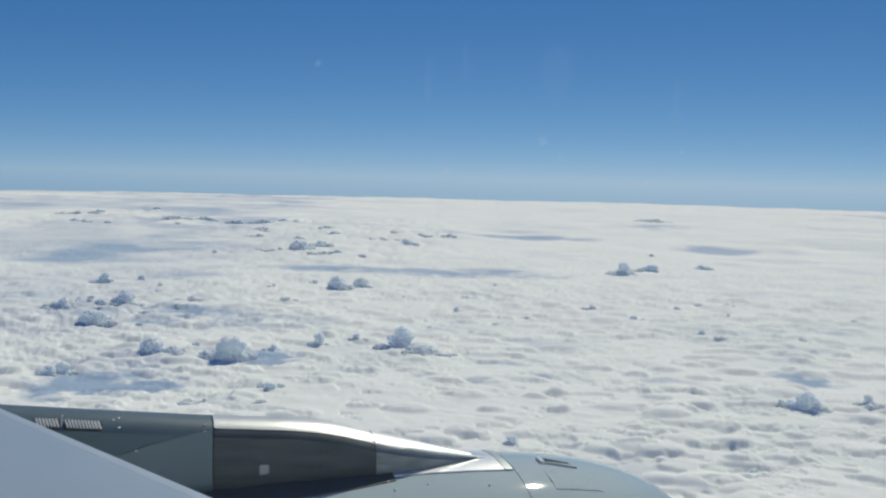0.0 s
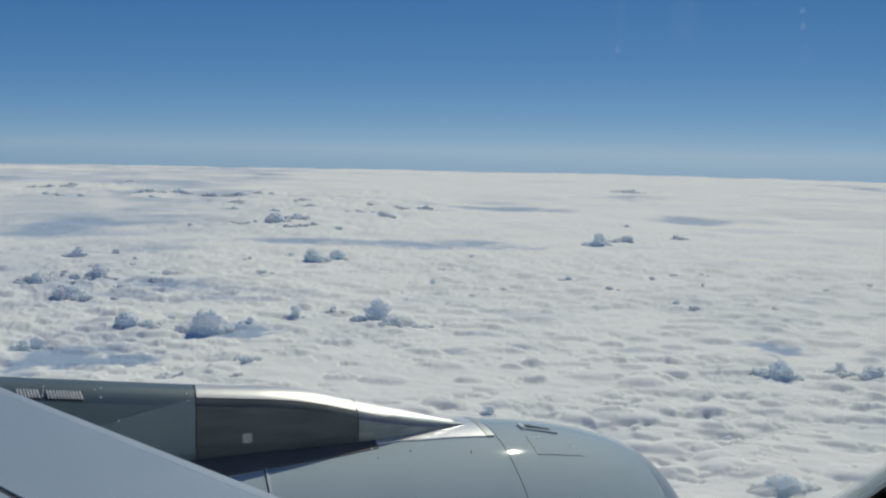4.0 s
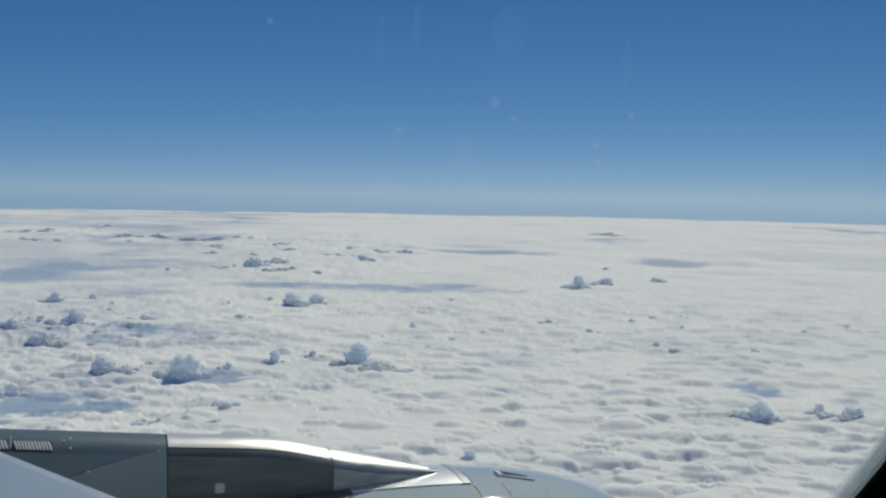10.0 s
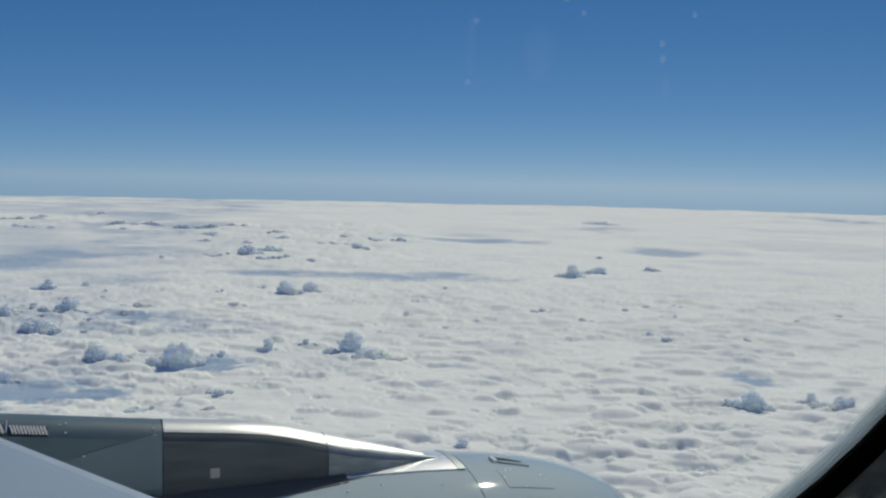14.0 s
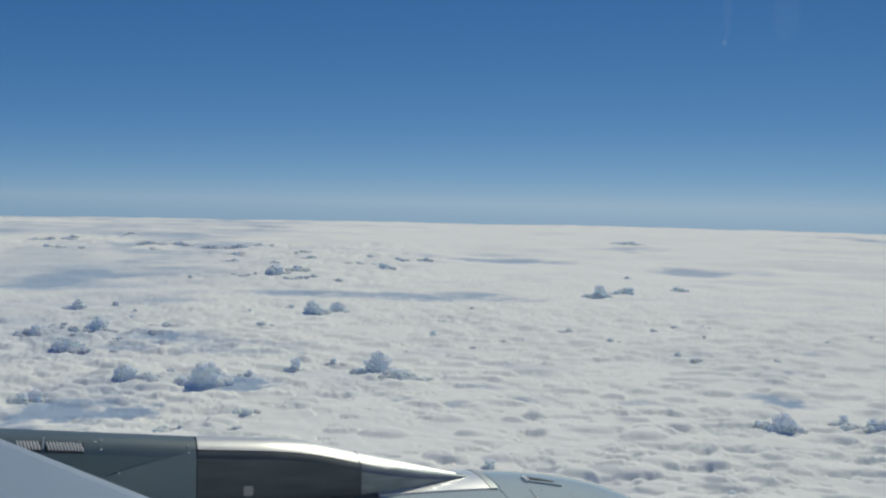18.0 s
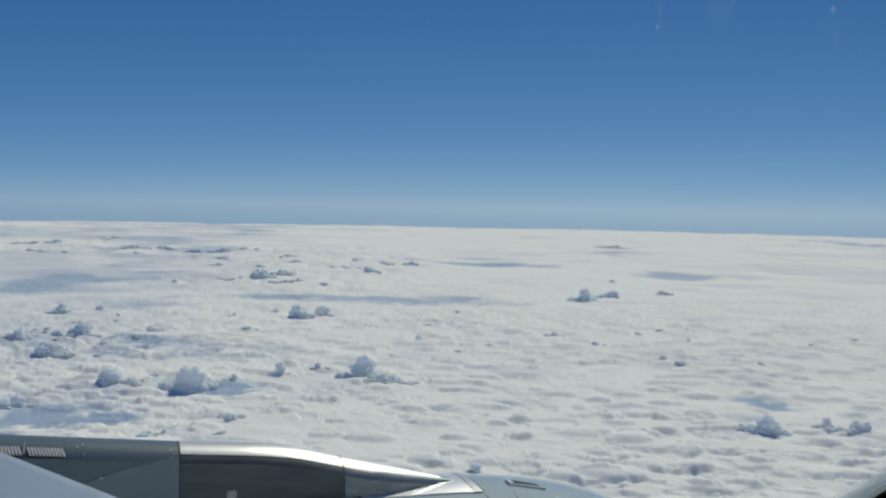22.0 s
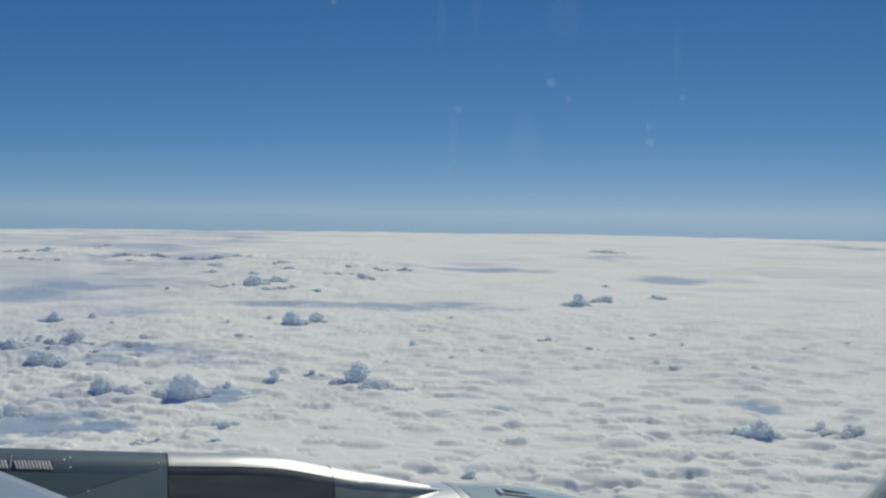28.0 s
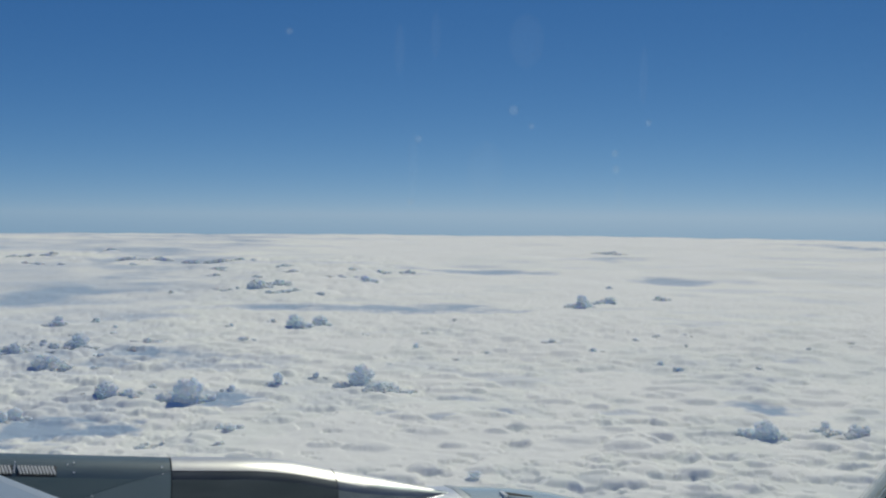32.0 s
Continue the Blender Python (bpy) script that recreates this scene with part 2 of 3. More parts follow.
def box(name, x0, x1, y0, y1, z0, z1, mat, bevel=0.0):
    bm = bmesh.new()
    bmesh.ops.create_cube(bm, size=1)
    for v in bm.verts:
        v.co = Vector(((x0 + x1) / 2 + v.co.x * (x1 - x0), (y0 + y1) / 2 + v.co.y * (y1 - y0), (z0 + z1) / 2 + v.co.z * (z1 - z0)))
    if bevel:
        bmesh.ops.bevel(bm, geom=bm.edges[:], offset=bevel, segments=2, affect="EDGES")
    me = bpy.data.meshes.new(name)
    bm.to_mesh(me)
    bm.free()
    me.materials.append(mat)
    return me


# ---- noise on arrays ----
def lattice(i, j, k):
    h = (i * 374761393 + j * 668265263 + k * 2147483647) & 0xFFFFFFFF
    h = ((h ^ (h >> 13)) * 1274126177) & 0xFFFFFFFF
    h = ((h ^ (h >> 16)) * 2246822519) & 0xFFFFFFFF
    return ((h ^ (h >> 15)) & 0xFFFF) / 65535.0


def vnoise(x, y, z):
    """Smooth value noise from 0 to 1."""
    xi, yi, zi = np.floor(x).astype(np.int64), np.floor(y).astype(np.int64), np.floor(z).astype(np.int64)
    fx, fy, fz = x - xi, y - yi, z - zi
    fx, fy, fz = (f * f * f * (f * (f * 6 - 15) + 10) for f in (fx, fy, fz))
    total = 0.0
    for dx in (0, 1):
        for dy in (0, 1):
            for dz in (0, 1):
                w = (fx if dx else 1 - fx) * (fy if dy else 1 - fy) * (fz if dz else 1 - fz)
                total = total + w * lattice(xi + dx, yi + dy, zi + dz)
    return total


def fbm(x, y, z, octaves=4):
    total, amp, norm = 0.0, 1.0, 0.0
    for o in range(octaves):
        total = total + amp * vnoise(x * 2 ** o + 17.3 * o, y * 2 ** o + 5.1 * o, z * 2 ** o + 9.7 * o)
        norm += amp
        amp *= 0.5
    return total / norm


def puffs(x, y, seed, share=1.0):
    """Round-topped heaps, from 0 between them to 1 on their tops."""
    xi, yi = np.floor(x).astype(np.int64), np.floor(y).astype(np.int64)
    near = np.full(np.shape(x), 9.0)
    for dx in (-1, 0, 1):
        for dy in (-1, 0, 1):
            cx, cy = xi + dx, yi + dy
            s = np.full(np.shape(cx), seed, np.int64)
            px, py = cx + 0.1 + 0.8 * lattice(cx, cy, s), cy + 0.1 + 0.8 * lattice(cx, cy, s + 7)
            pick = lattice(cx, cy, s + 13)
            size = np.where(pick < share, 0.5 + 0.62 * pick / share, 0.001)
            near = np.minimum(near, ((x - px) ** 2 + (y - py) ** 2) / size ** 2)
    p = np.clip(1 - near, 0, 1)
    return p * (1.6 - 0.6 * p)


def smooth(a, b, v):
    t = np.clip((v - a) / (b - a), 0, 1)
    return t * t * (3 - 2 * t)


# ---- the cloud deck ----
TINTS = []  # painted haze and shade: centre x, y, half width across, half length ahead, strength


def tinted(x, y, a, b, s=1.0):
    TINTS.append((x, y, a, b, s))


tinted(-99, 1049, 200, 47.2, 0.85)
tinted(29, 1085, 58.3, 50.1, 0.90)
tinted(-268, 963, 50.1, 28.3, 0.50)
tinted(75, 1754, 157.2, 109.3, 0.90)
tinted(368, 1543, 54.6, 89.2, 0.80)
tinted(384, 1321, 59.2, 67.2, 0.35)
tinted(436, 1232, 56.2, 60.6, 0.30)
tinted(478, 1196, 55.4, 70.6, 0.30)
tinted(397, 2274, 79.4, 151.3, 0.70)
tinted(463, 1534, 34.5, 54.7, 0.40)
tinted(-490, 1202, 83.7, 107.6, 0.75)
tinted(-470, 1068, 50.2, 67.6, 0.60)
tinted(-407, 1115, 93.5, 59.9, 0.50)
tinted(-1052, 3419, 281.9, 363.1, 0.27)
tinted(-1095, 2702, 229.8, 241.2, 0.20)
tinted(-501, 2098, 95.8, 231, 0.70)
tinted(-659, 2103, 53.7, 241.1, 0.70)
tinted(-557, 1763, 53, 97, 0.45)
tinted(-697, 1851, 56.7, 138.8, 0.30)
tinted(-219, 699, 27.3, 38.1, 0.90)
tinted(-224, 654, 52, 13.6, 0.70)
tinted(-179, 685, 35.5, 24.9, 0.45)
tinted(-154, 647, 33.3, 15.7, 0.45)
tinted(-120, 688, 30, 20.8, 0.35)
tinted(-187, 464, 28.7, 30.2, 0.95)
tinted(-196, 445, 17.4, 23.4, 0.80)
tinted(-159, 468, 11.3, 15.6, 0.90)
# next patch: a small puff's diffuse shadow, painted in
tinted(-116, 548, 17.7, 26.7, 0.90)
tinted(-99, 535, 19.5, 12.6, 0.50)
tinted(180, 522, 13.4, 15.1, 0.95)
tinted(168, 539, 13.8, 9.1, 0.75)
tinted(52, 610, 22, 24, 0.35)
tinted(259, 703, 21.5, 27.9, 0.50)
tinted(-29, 505, 9.4, 9.1, 0.60)
tinted(0, 492, 8.5, 6.9, 0.60)
tinted(17, 552, 9.5, 15.1, 0.50)
tinted(37, 515, 6.7, 9.5, 0.70)
tinted(251, 944, 42, 40.6, 0.30)
tinted(1395, 3362, 109.5, 282, 0.90)
tinted(1470, 3306, 51.9, 278.7, 0.90)
tinted(165, 669, 9.9, 16.9, 0.40)
tinted(-266, 672, 20.7, 29.6, 0.60)
tinted(95, 515, 15, 7.8, 0.40)
tinted(-257, 617, 28.8, 15.9, 0.40)


FIELDS = (  # fields of small heaps: centre x, y, half width, half length, height, size
    (-192, 1496, 197, 436, 4.3, 30),
    (-355, 1966, 165, 353, 5.1, 40),
    (-160, 1937, 147, 390, 4.9, 38),
    (-800, 2007, 134, 413, 5.1, 40),
    (-278, 708, 58, 94, 1.7, 12),
    (-115, 663, 69, 33, 1.1, 11),
    (60, 876, 139, 102, 1.2, 9),
    (193, 839, 71, 120, 1.0, 9),
    (-46, 572, 28, 24, 1.2, 9),
    (-173, 566, 45, 36, 1.0, 9),
    (207, 489, 26, 25, 0.9, 7),
    (176, 679, 58, 58, 0.6, 8),
)


def deck(x, y):
    """Height and painted tone of the cloud deck at x, y."""
    r = np.hypot(x, y)
    foot = 1.0 + r * r / 174000.0  # what a sight line sweeps over
    wx = x + 14 * smooth(0.4, 1.8, 40 / foot) * (fbm(x / 40, y / 40, 0 * x + 3.1, 3) - 0.5)
    wy = y + 14 * smooth(0.4, 1.8, 40 / foot) * (fbm(x / 40, y / 40, 0 * x + 8.7, 3) - 0.5)
    fade = smooth(0.4, 1.8, 7 / foot)
    curl = fade * (fbm(x / 7, y / 7, 0 * x + 2.9, 3) - 0.5)
    curl2 = fade * (fbm(x / 7, y / 7, 0 * x + 6.4, 3) - 0.5)
    lively = smooth(0.36, 0.62, fbm(x / 170, y / 170, 0 * x + 1.5, 3))
    calm = np.clip(0.40 + 0.60 * smooth(640, 360, r) + 0.35 * smooth(0.52, 0.66, fbm(x / 230, y / 260, 0 * x + 21.3, 3)), 0, 1)  # the sheet is smooth farther out
    h = 5.0 * (fbm(x / 160, y / 160, 0 * x + 5.5, 3) - 0.5)
    for size, amp, seed, share in ((240.0, 6.0, 5, 0.6), (110.0, 3.5, 7, 0.6), (42.0, 0.5, 3, 0.7), (21.0, 0.35, 11, 0.3), (11.0, 0.4, 23, 0.22), (7.0, 0.4, 31, 0.24), (4.0, 0.3, 47, 0.28)):
        keep = smooth(0.35, 1.6, size / foot)
        if size > 60:
            keep = keep * smooth(4.0 * size, 9.0 * size, r)
        if size < 30:
            keep = keep * calm
        h = h + keep * amp * (0.45 + 0.40 * lively) * puffs((wx + 0.25 * wy + 0.7 * size * curl) / (size * 1.5), (wy - 0.12 * wx + 0.7 * size * curl2) / size, seed, share)
    h = h + smooth(0.4, 1.8, 9.0 / foot) * 2.0 * puffs((wx + 3 * curl) / 13, (wy + 4 * curl2) / 9, 71, 0.15)  # stray single puffs
    h = h + smooth(0.3, 1.2, 6.0 / foot) * 0.5 * calm * (fbm(wx / 6, wy / 5, 0 * x + 2.2, 4) - 0.5)
    for cx, cy, a, b, amp, size in FIELDS:
        k = (np.abs(x - cx) < 1.7 * a) & (np.abs(y - cy) < 1.7 * b)
        if not k.any():
            continue
        fx, fy = x[k], y[k]
        inside = 1 - smooth(0.55, 1.15, np.hypot((fx - cx) / a, (fy - cy) / b) + 0.9 * (fbm(fx / (4 * size), fy / (7 * size), 0 * fx + 2.6, 3) - 0.5))
        top = np.maximum(puffs((fx + 0.8 * size * curl[k]) / size, fy / (1.3 * size), 211, 0.45), 0.7 * puffs((fx + 0.2 * fy) / (0.55 * size), fy / (0.8 * size), 223, 0.45))
        h[k] = h[k] + inside * amp * smooth(0.3, 1.4, 2.2 * size / foot[k]) * top
    # small ragged pockets in the smooth top, in clumps
    drift = 0.055 * (lively - 0.5) + 0.16 * (fbm(wx / 60, wy / 75, 0 * x + 9.4, 3) - 0.5)
    clump = smooth(0.36, 0.60, fbm((x + 12 * curl) / 75, y / 75, 0 * x + 17.1, 3))
    flecks = 0.0 * x
    for size, deep, seed in ((15.0, 1.3, 1.9), (8.0, 0.9, 31.7)):
        keep = smooth(0.5, 2.0, size / foot) * (0.40 + 0.60 * calm)
        hole = keep * smooth(0.585, 0.675, fbm((x + 0.35 * y) / (1.25 * size), (y - 0.1 * x) / size, 0 * x + seed, 5) + 0.13 * (clump - 0.6))
        h = h - deep * hole
        flecks = np.maximum(flecks, hole)
    keep = smooth(0.4, 1.6, 26 / foot)
    pools = keep * (0.25 + 0.75 * calm) * smooth(0.58, 0.70, drift + fbm((wx + 8 * curl) / 46, wy / 62, 0 * x + 14.2, 5))
    h = h - 0.35 * pools
    # pockets and pools get their shade in the tone too
    tone = 1.0 - 0.16 * flecks - 0.16 * pools - 0.24 * smooth(0.50, 0.78, fbm(wx / 95, wy / 60, 0 * x + 7.7, 4))
    tone = tone - 0.26 * smooth(0.50, 0.72, fbm((wx + 0.3 * wy) / 420, wy / 330, 0 * x + 12.7, 4)) * smooth(250, 900, r)
    milky = smooth(0.34, 0.62, fbm((wx + 0.4 * wy) / 230, wy / 420, 0 * x + 3.3, 5))  # bluish haze far off behind the wing, painted into the tone
    tone = tone - (0.10 + 0.42 * milky) * smooth(150, -450, x + 0.1 * y) * smooth(320, 700, r)
    rag = fade * (fbm(x / 9, y / 9, 0 * x + 4.4, 4) - 0.5)
    far = fbm(x / 60, y / 90, 0 * x + 6.1, 4) - 0.5
    for cx, cy, a, b, s in TINTS:
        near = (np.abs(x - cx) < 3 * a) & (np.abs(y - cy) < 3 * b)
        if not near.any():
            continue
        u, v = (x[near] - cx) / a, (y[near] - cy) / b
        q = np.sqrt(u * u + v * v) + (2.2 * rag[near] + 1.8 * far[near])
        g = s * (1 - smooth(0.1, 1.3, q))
        tone[near] = tone[near] * (1 - g)
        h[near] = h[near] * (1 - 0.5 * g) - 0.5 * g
    return h - 2.0, np.clip(tone, 0.0, 1.0)


def cloud_deck():
    low = np.linspace(20.6, 1.17, 430)
    r = np.concatenate([[2, 60, 140, 210], UP / np.tan(np.radians(low))])
    az = np.radians(np.concatenate([np.arange(-180, -33, 3.5), np.linspace(-33, 33, 1050), np.arange(36.5, 181, 3.5)]))
    R, A = np.meshgrid(r, az, indexing="ij")
    x, y = R * np.sin(A), R * np.cos(A)
    h, tone = deck(x.ravel(), y.ravel())
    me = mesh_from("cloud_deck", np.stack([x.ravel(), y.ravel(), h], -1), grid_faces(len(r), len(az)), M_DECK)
    at = me.attributes.new("painted_tone", "FLOAT", "POINT")
    at.data.foreach_set("value", tone.astype(np.float32))
    return tagged(new("cloud_deck", me), "bright white unbroken layer of cloud, blue-grey haze and shade painted in", "cloud layer", kind="structure")


cloud_deck()
# ---- cumulus clouds ----
def ball(level):
    bm = bmesh.new()
    bmesh.ops.create_icosphere(bm, subdivisions=level, radius=1)
    v = np.array([p.co[:] for p in bm.verts])
    f = np.array([[p.index for p in q.verts] for q in bm.faces])
    bm.free()
    return v, f


BALLS = {k: ball(k) for k in (1, 2)}


def heap(rng, w, h, big, depth=0.6):
    """Cauliflower lobes of a heaped cloud: domes set with knobs, knobs set with smaller knobs, over a spreading foot at z = 0."""
    domes, knobs, grains = [], [], []
    lobes = [(rng.uniform(-0.2, 0.2), rng.uniform(-0.2, 0.2), 0.86)]
    for _ in range(rng.randint(6, 9) if big else rng.randint(2, 4)):
        u = rng.uniform(-0.52, 0.52)
        lobes.append((u, rng.uniform(-0.42, 0.42), (0.9 - 1.1 * abs(u)) * rng.uniform(0.45, 0.95)))
    for u, v, top in lobes:
        r = w * rng.uniform(0.10, 0.16) * (0.7 + 0.4 * top)
        z = max(0.15 * h, h * top - 0.85 * r)
        x, y, turn = u * w, v * w * depth, rng.uniform(1.05, 1.6)
        domes.append((x, y, z, r * turn, r * 1.1, min(r * 0.85, h * top * 0.9)))
        while z > 0.45 * r:  # the dome's own stem, wider towards the foot
            z -= 0.55 * r
            r *= 1.13
            domes.append((x + rng.uniform(-0.1, 0.1) * w, y, max(z, 0.0), r, r, r * 0.8))
    for x, y, z, a, b, c in list(domes):
        for _ in range(22 if big else 9):
            th, e = rng.uniform(0, 2 * math.pi), math.asin(rng.uniform(-0.15, 1.0))
            d = (math.cos(th) * math.cos(e), math.sin(th) * math.cos(e), math.sin(e))
            q = rng.uniform(0.20, 0.42) * min(a, c * 1.4)
            k = (x + d[0] * a * 0.9, y + d[1] * b * 0.9, max(z + d[2] * c * 0.9, 0.05 * h))
            knobs.append((*k, q * 1.1, q * 1.1, q * 0.9))
            for _ in range(5 if big else 2):
                th, e = rng.uniform(0, 2 * math.pi), math.asin(rng.uniform(0.0, 1.0))
                g = q * rng.uniform(0.28, 0.5)
                grains.append((k[0] + q * math.cos(th) * math.cos(e), k[1] + q * math.sin(th) * math.cos(e), k[2] + q * 0.85 * math.sin(e), g, g, g * 0.9))
    for _ in range(16 if big else 3):  # ragged low foot
        th, q = rng.uniform(0, 2 * math.pi), rng.uniform(0.25, 0.60)
        g = w * rng.uniform(0.07, 0.15)
        knobs.append((math.cos(th) * w * q, math.sin(th) * w * q * depth, 0.02 * h, g * 1.3, g, min(g * 0.5, 0.28 * h)))
    vs, fs, base = [], [], 0
    for level, blobs in ((2, domes), (1, knobs), (1, grains)):
        bv, bf = BALLS[level]
        for x, y, z, a, b, c in blobs:
            vs.append(bv * np.array([a, b, c]) + np.array([x, y, z]))
            fs.append(bf + base)
            base += len(bv)
    v = np.concatenate(vs)
    n = fbm(v[:, 0] * 5.5 / w + rng.uniform(0, 99), v[:, 1] * 5.5 / w, v[:, 2] * 5.5 / w, 3) - 0.5
    v = v + np.stack([n * 0.10 * w, 0 * n, -n * 0.12 * h], -1)
    v[:, 2] = np.maximum(v[:, 2], -0.15 * h - 0.4)
    return v, np.concatenate(fs)


CLOUDS = 0


def cumulus(x, y, w, h, label="small white cumulus cloud standing on the cloud layer, shaded blue-grey"):
    global CLOUDS
    CLOUDS += 1
    rng = random.Random(100 + CLOUDS)
    big = w > 17
    w, h = 1.12 * w, (1.22 if big and y < 1150 else 1.0) * h
    v, f = heap(rng, w, h, big, 0.55 if w / h < 4 else 0.35)
    z = float(deck(np.array([x]), np.array([y]))[0][0])
    ob = tagged(new("cumulus_cloud", mesh_from("cumulus_cloud", v, f, M_CLOUD)), label, "cloud", group="cumulus clouds over the deck")
    ob.location = (x, y + 0.15 * w, z - (0.24 if big else 0.30) * h)
    skin = ob.modifiers.new("one_skin", "REMESH")
    skin.mode, skin.voxel_size, skin.use_smooth_shade = "VOXEL", max(0.13, w / (110 if big else 60)), True


BIG = "large heaped cumulus cloud with a blue-grey shaded face"
cumulus(-138.0, 532.4, 32.0, 14.7, BIG)
cumulus(-178.5, 536.6, 26.3, 9.9, BIG)
cumulus(-164.7, 563.7, 6.1, 4.1)
cumulus(-120.6, 563.1, 8.7, 6.7)
cumulus(-98.3, 589.4, 14.6, 11.1)
cumulus(-47.0, 579.3, 26.4, 14.2, BIG)
cumulus(-32.1, 563.8, 27.6, 6.6)
cumulus(-73.9, 607.2, 9.9, 5.0)
cumulus(-206.3, 480.5, 15.3, 10.4)
cumulus(-213.5, 474.2, 10.9, 8.5)
cumulus(-338.9, 870.7, 21.5, 10.8)
cumulus(-315.0, 904.4, 13.2, 7.7)
cumulus(-280.1, 858.3, 9.4, 4.2)
cumulus(-126.5, 876.7, 22.5, 13.3)
cumulus(-111.0, 898.2, 20.9, 10.4)
cumulus(-156.0, 919.3, 8.6, 5.9)
cumulus(-15.0, 748.4, 12.1, 6.9)
cumulus(154.9, 1078.0, 27.6, 17.6, BIG)
cumulus(193.5, 1133.9, 25.2, 10.6, BIG)
cumulus(237.4, 1367.3, 14.4, 6.4)
cumulus(265.9, 1171.6, 20.7, 8.3)
cumulus(153.3, 453.8, 18.0, 9.5)
cumulus(145.3, 463.9, 6.3, 5.1)
cumulus(185.2, 471.2, 13.0, 8.3)
cumulus(196.6, 461.2, 19.3, 5.9)
cumulus(-266.9, 730.0, 19.8, 10.8)
cumulus(-278.8, 721.7, 22.4, 6.3)
cumulus(-302.4, 693.6, 20.1, 8.8)
cumulus(-256.3, 637.5, 25.5, 9.6, BIG)
cumulus(-237.5, 1283.7, 33.0, 15.0, BIG)
cumulus(-213.4, 1331.4, 34.1, 9.3, BIG)
cumulus(-106.0, 1429.5, 24.7, 11.5, BIG)
cumulus(-619.4, 1980.8, 47.6, 9.5, BIG)
cumulus(-575.5, 2026.5, 43.5, 8.5)
cumulus(-500.3, 1982.2, 46.9, 9.4, BIG)
cumulus(-438.2, 1984.0, 53.6, 10.5, BIG)
cumulus(-405.5, 2049.1, 40.8, 8.4)
cumulus(155.6, 676.5, 10.5, 5.6)
cumulus(163.5, 657.4, 10.2, 5.1)
cumulus(-184.4, 871.0, 10.3, 6.2)
cumulus(-152.2, 771.7, 15.5, 4.5)
cumulus(-227.5, 763.3, 21.2, 3.7)
cumulus(13.4, 920.7, 12.7, 5.3)
cumulus(91.0, 777.7, 16.3, 4.1)
cumulus(432.4, 2512.5, 87.8, 11.7, BIG)
cumulus(119.0, 736.2, 12.9, 4.3)
cumulus(-98.7, 461.4, 16.6, 5.0)
cumulus(15.0, 377.2, 8.1, 5.8)
cumulus(107.3, 297.0, 20.9, 5.7)
cumulus(71.0, 270.6, 15.3, 5.1)
cumulus(-284.0, 1739.8, 14.4, 7.4)
cumulus(-362.1, 1570.9, 27.7, 5.4)
cumulus(-200.2, 1241.5, 16.2, 5.0)
cumulus(-270.3, 1746.2, 26.5, 6.5)
cumulus(-386.5, 1734.4, 28.4, 6.0)
cumulus(-181.1, 1241.4, 18.3, 5.5)
cumulus(-258.5, 1258.1, 15.6, 5.7)
cumulus(-150.4, 1494.6, 20.7, 4.5)
cumulus(-275.5, 1489.9, 17.1, 5.5)
cumulus(-208.6, 1222.9, 17.8, 5.5)
cumulus(-145.1, 1211.9, 20.0, 4.4)
cumulus(-239.6, 1630.1, 25.8, 6.0)
cumulus(-385.1, 1705.0, 27.8, 8.0)
cumulus(-283.9, 1267.1, 20.9, 3.1)
cumulus(-139.9, 1206.3, 15.4, 5.6)
cumulus(-375.4, 1696.4, 23.5, 4.1)
cumulus(-326.9, 1209.4, 13.7, 5.6)
cumulus(-173.1, 1527.2, 18.9, 5.4)
cumulus(-222.4, 717.8, 10.8, 4.2)
cumulus(-309.7, 745.6, 15.7, 4.0)
cumulus(-299.9, 813.3, 12.3, 4.5)
cumulus(-307.1, 685.4, 12.2, 2.7)
cumulus(-257.1, 720.4, 12.8, 3.4)
cumulus(-232.7, 674.8, 7.6, 2.6)
cumulus(-223.7, 639.9, 8.6, 3.3)
cumulus(-270.7, 747.8, 10.9, 3.5)
cumulus(-274.4, 693.7, 9.8, 3.4)
cumulus(-272.8, 814.1, 13.4, 4.8)
cumulus(-308.4, 762.6, 14.7, 3.4)
cumulus(-304.2, 719.4, 13.2, 2.9)
cumulus(-298.2, 740.6, 14.5, 3.8)
cumulus(211.3, 838.4, 9.0, 3.0)
cumulus(194.1, 761.6, 7.6, 2.0)
cumulus(187.1, 828.4, 11.6, 3.2)
cumulus(158.4, 799.8, 11.2, 2.8)
cumulus(330.2, 776.9, 9.8, 1.9)
cumulus(335.6, 792.6, 11.7, 2.1)
cumulus(286.9, 758.3, 15.3, 1.6)
cumulus(217.1, 660.3, 12.9, 2.4)
cumulus(-30.9, 674.3, 11.3, 1.8)
cumulus(11.9, 702.7, 10.3, 2.3)
cumulus(-61.2, 810.0, 9.0, 2.0)
cumulus(-12.6, 833.3, 13.2, 2.0)
cumulus(35.9, 736.9, 12.3, 2.9)
cumulus(-642.8, 2007.4, 19.6, 6.6)
cumulus(-878.2, 2109.3, 33.1, 6.6)
cumulus(-678.0, 1763.7, 26.7, 5.1)
cumulus(-725.6, 1788.4, 25.1, 6.2)
cumulus(-865.6, 2205.1, 31.9, 7.7)
cumulus(-756.6, 1816.8, 32.7, 6.3)
cumulus(-802.0, 2428.2, 36.4, 8.4)
cumulus(-914.5, 2114.9, 26.1, 6.7)
cumulus(-958.9, 2220.8, 24.6, 5.7)
cumulus(-575.4, 1854.4, 19.2, 5.6)
cumulus(-840.6, 2115.9, 27.3, 6.9)
cumulus(-76.3, 1617.2, 15.1, 5.6)
cumulus(-127.9, 1516.7, 19.8, 5.4)
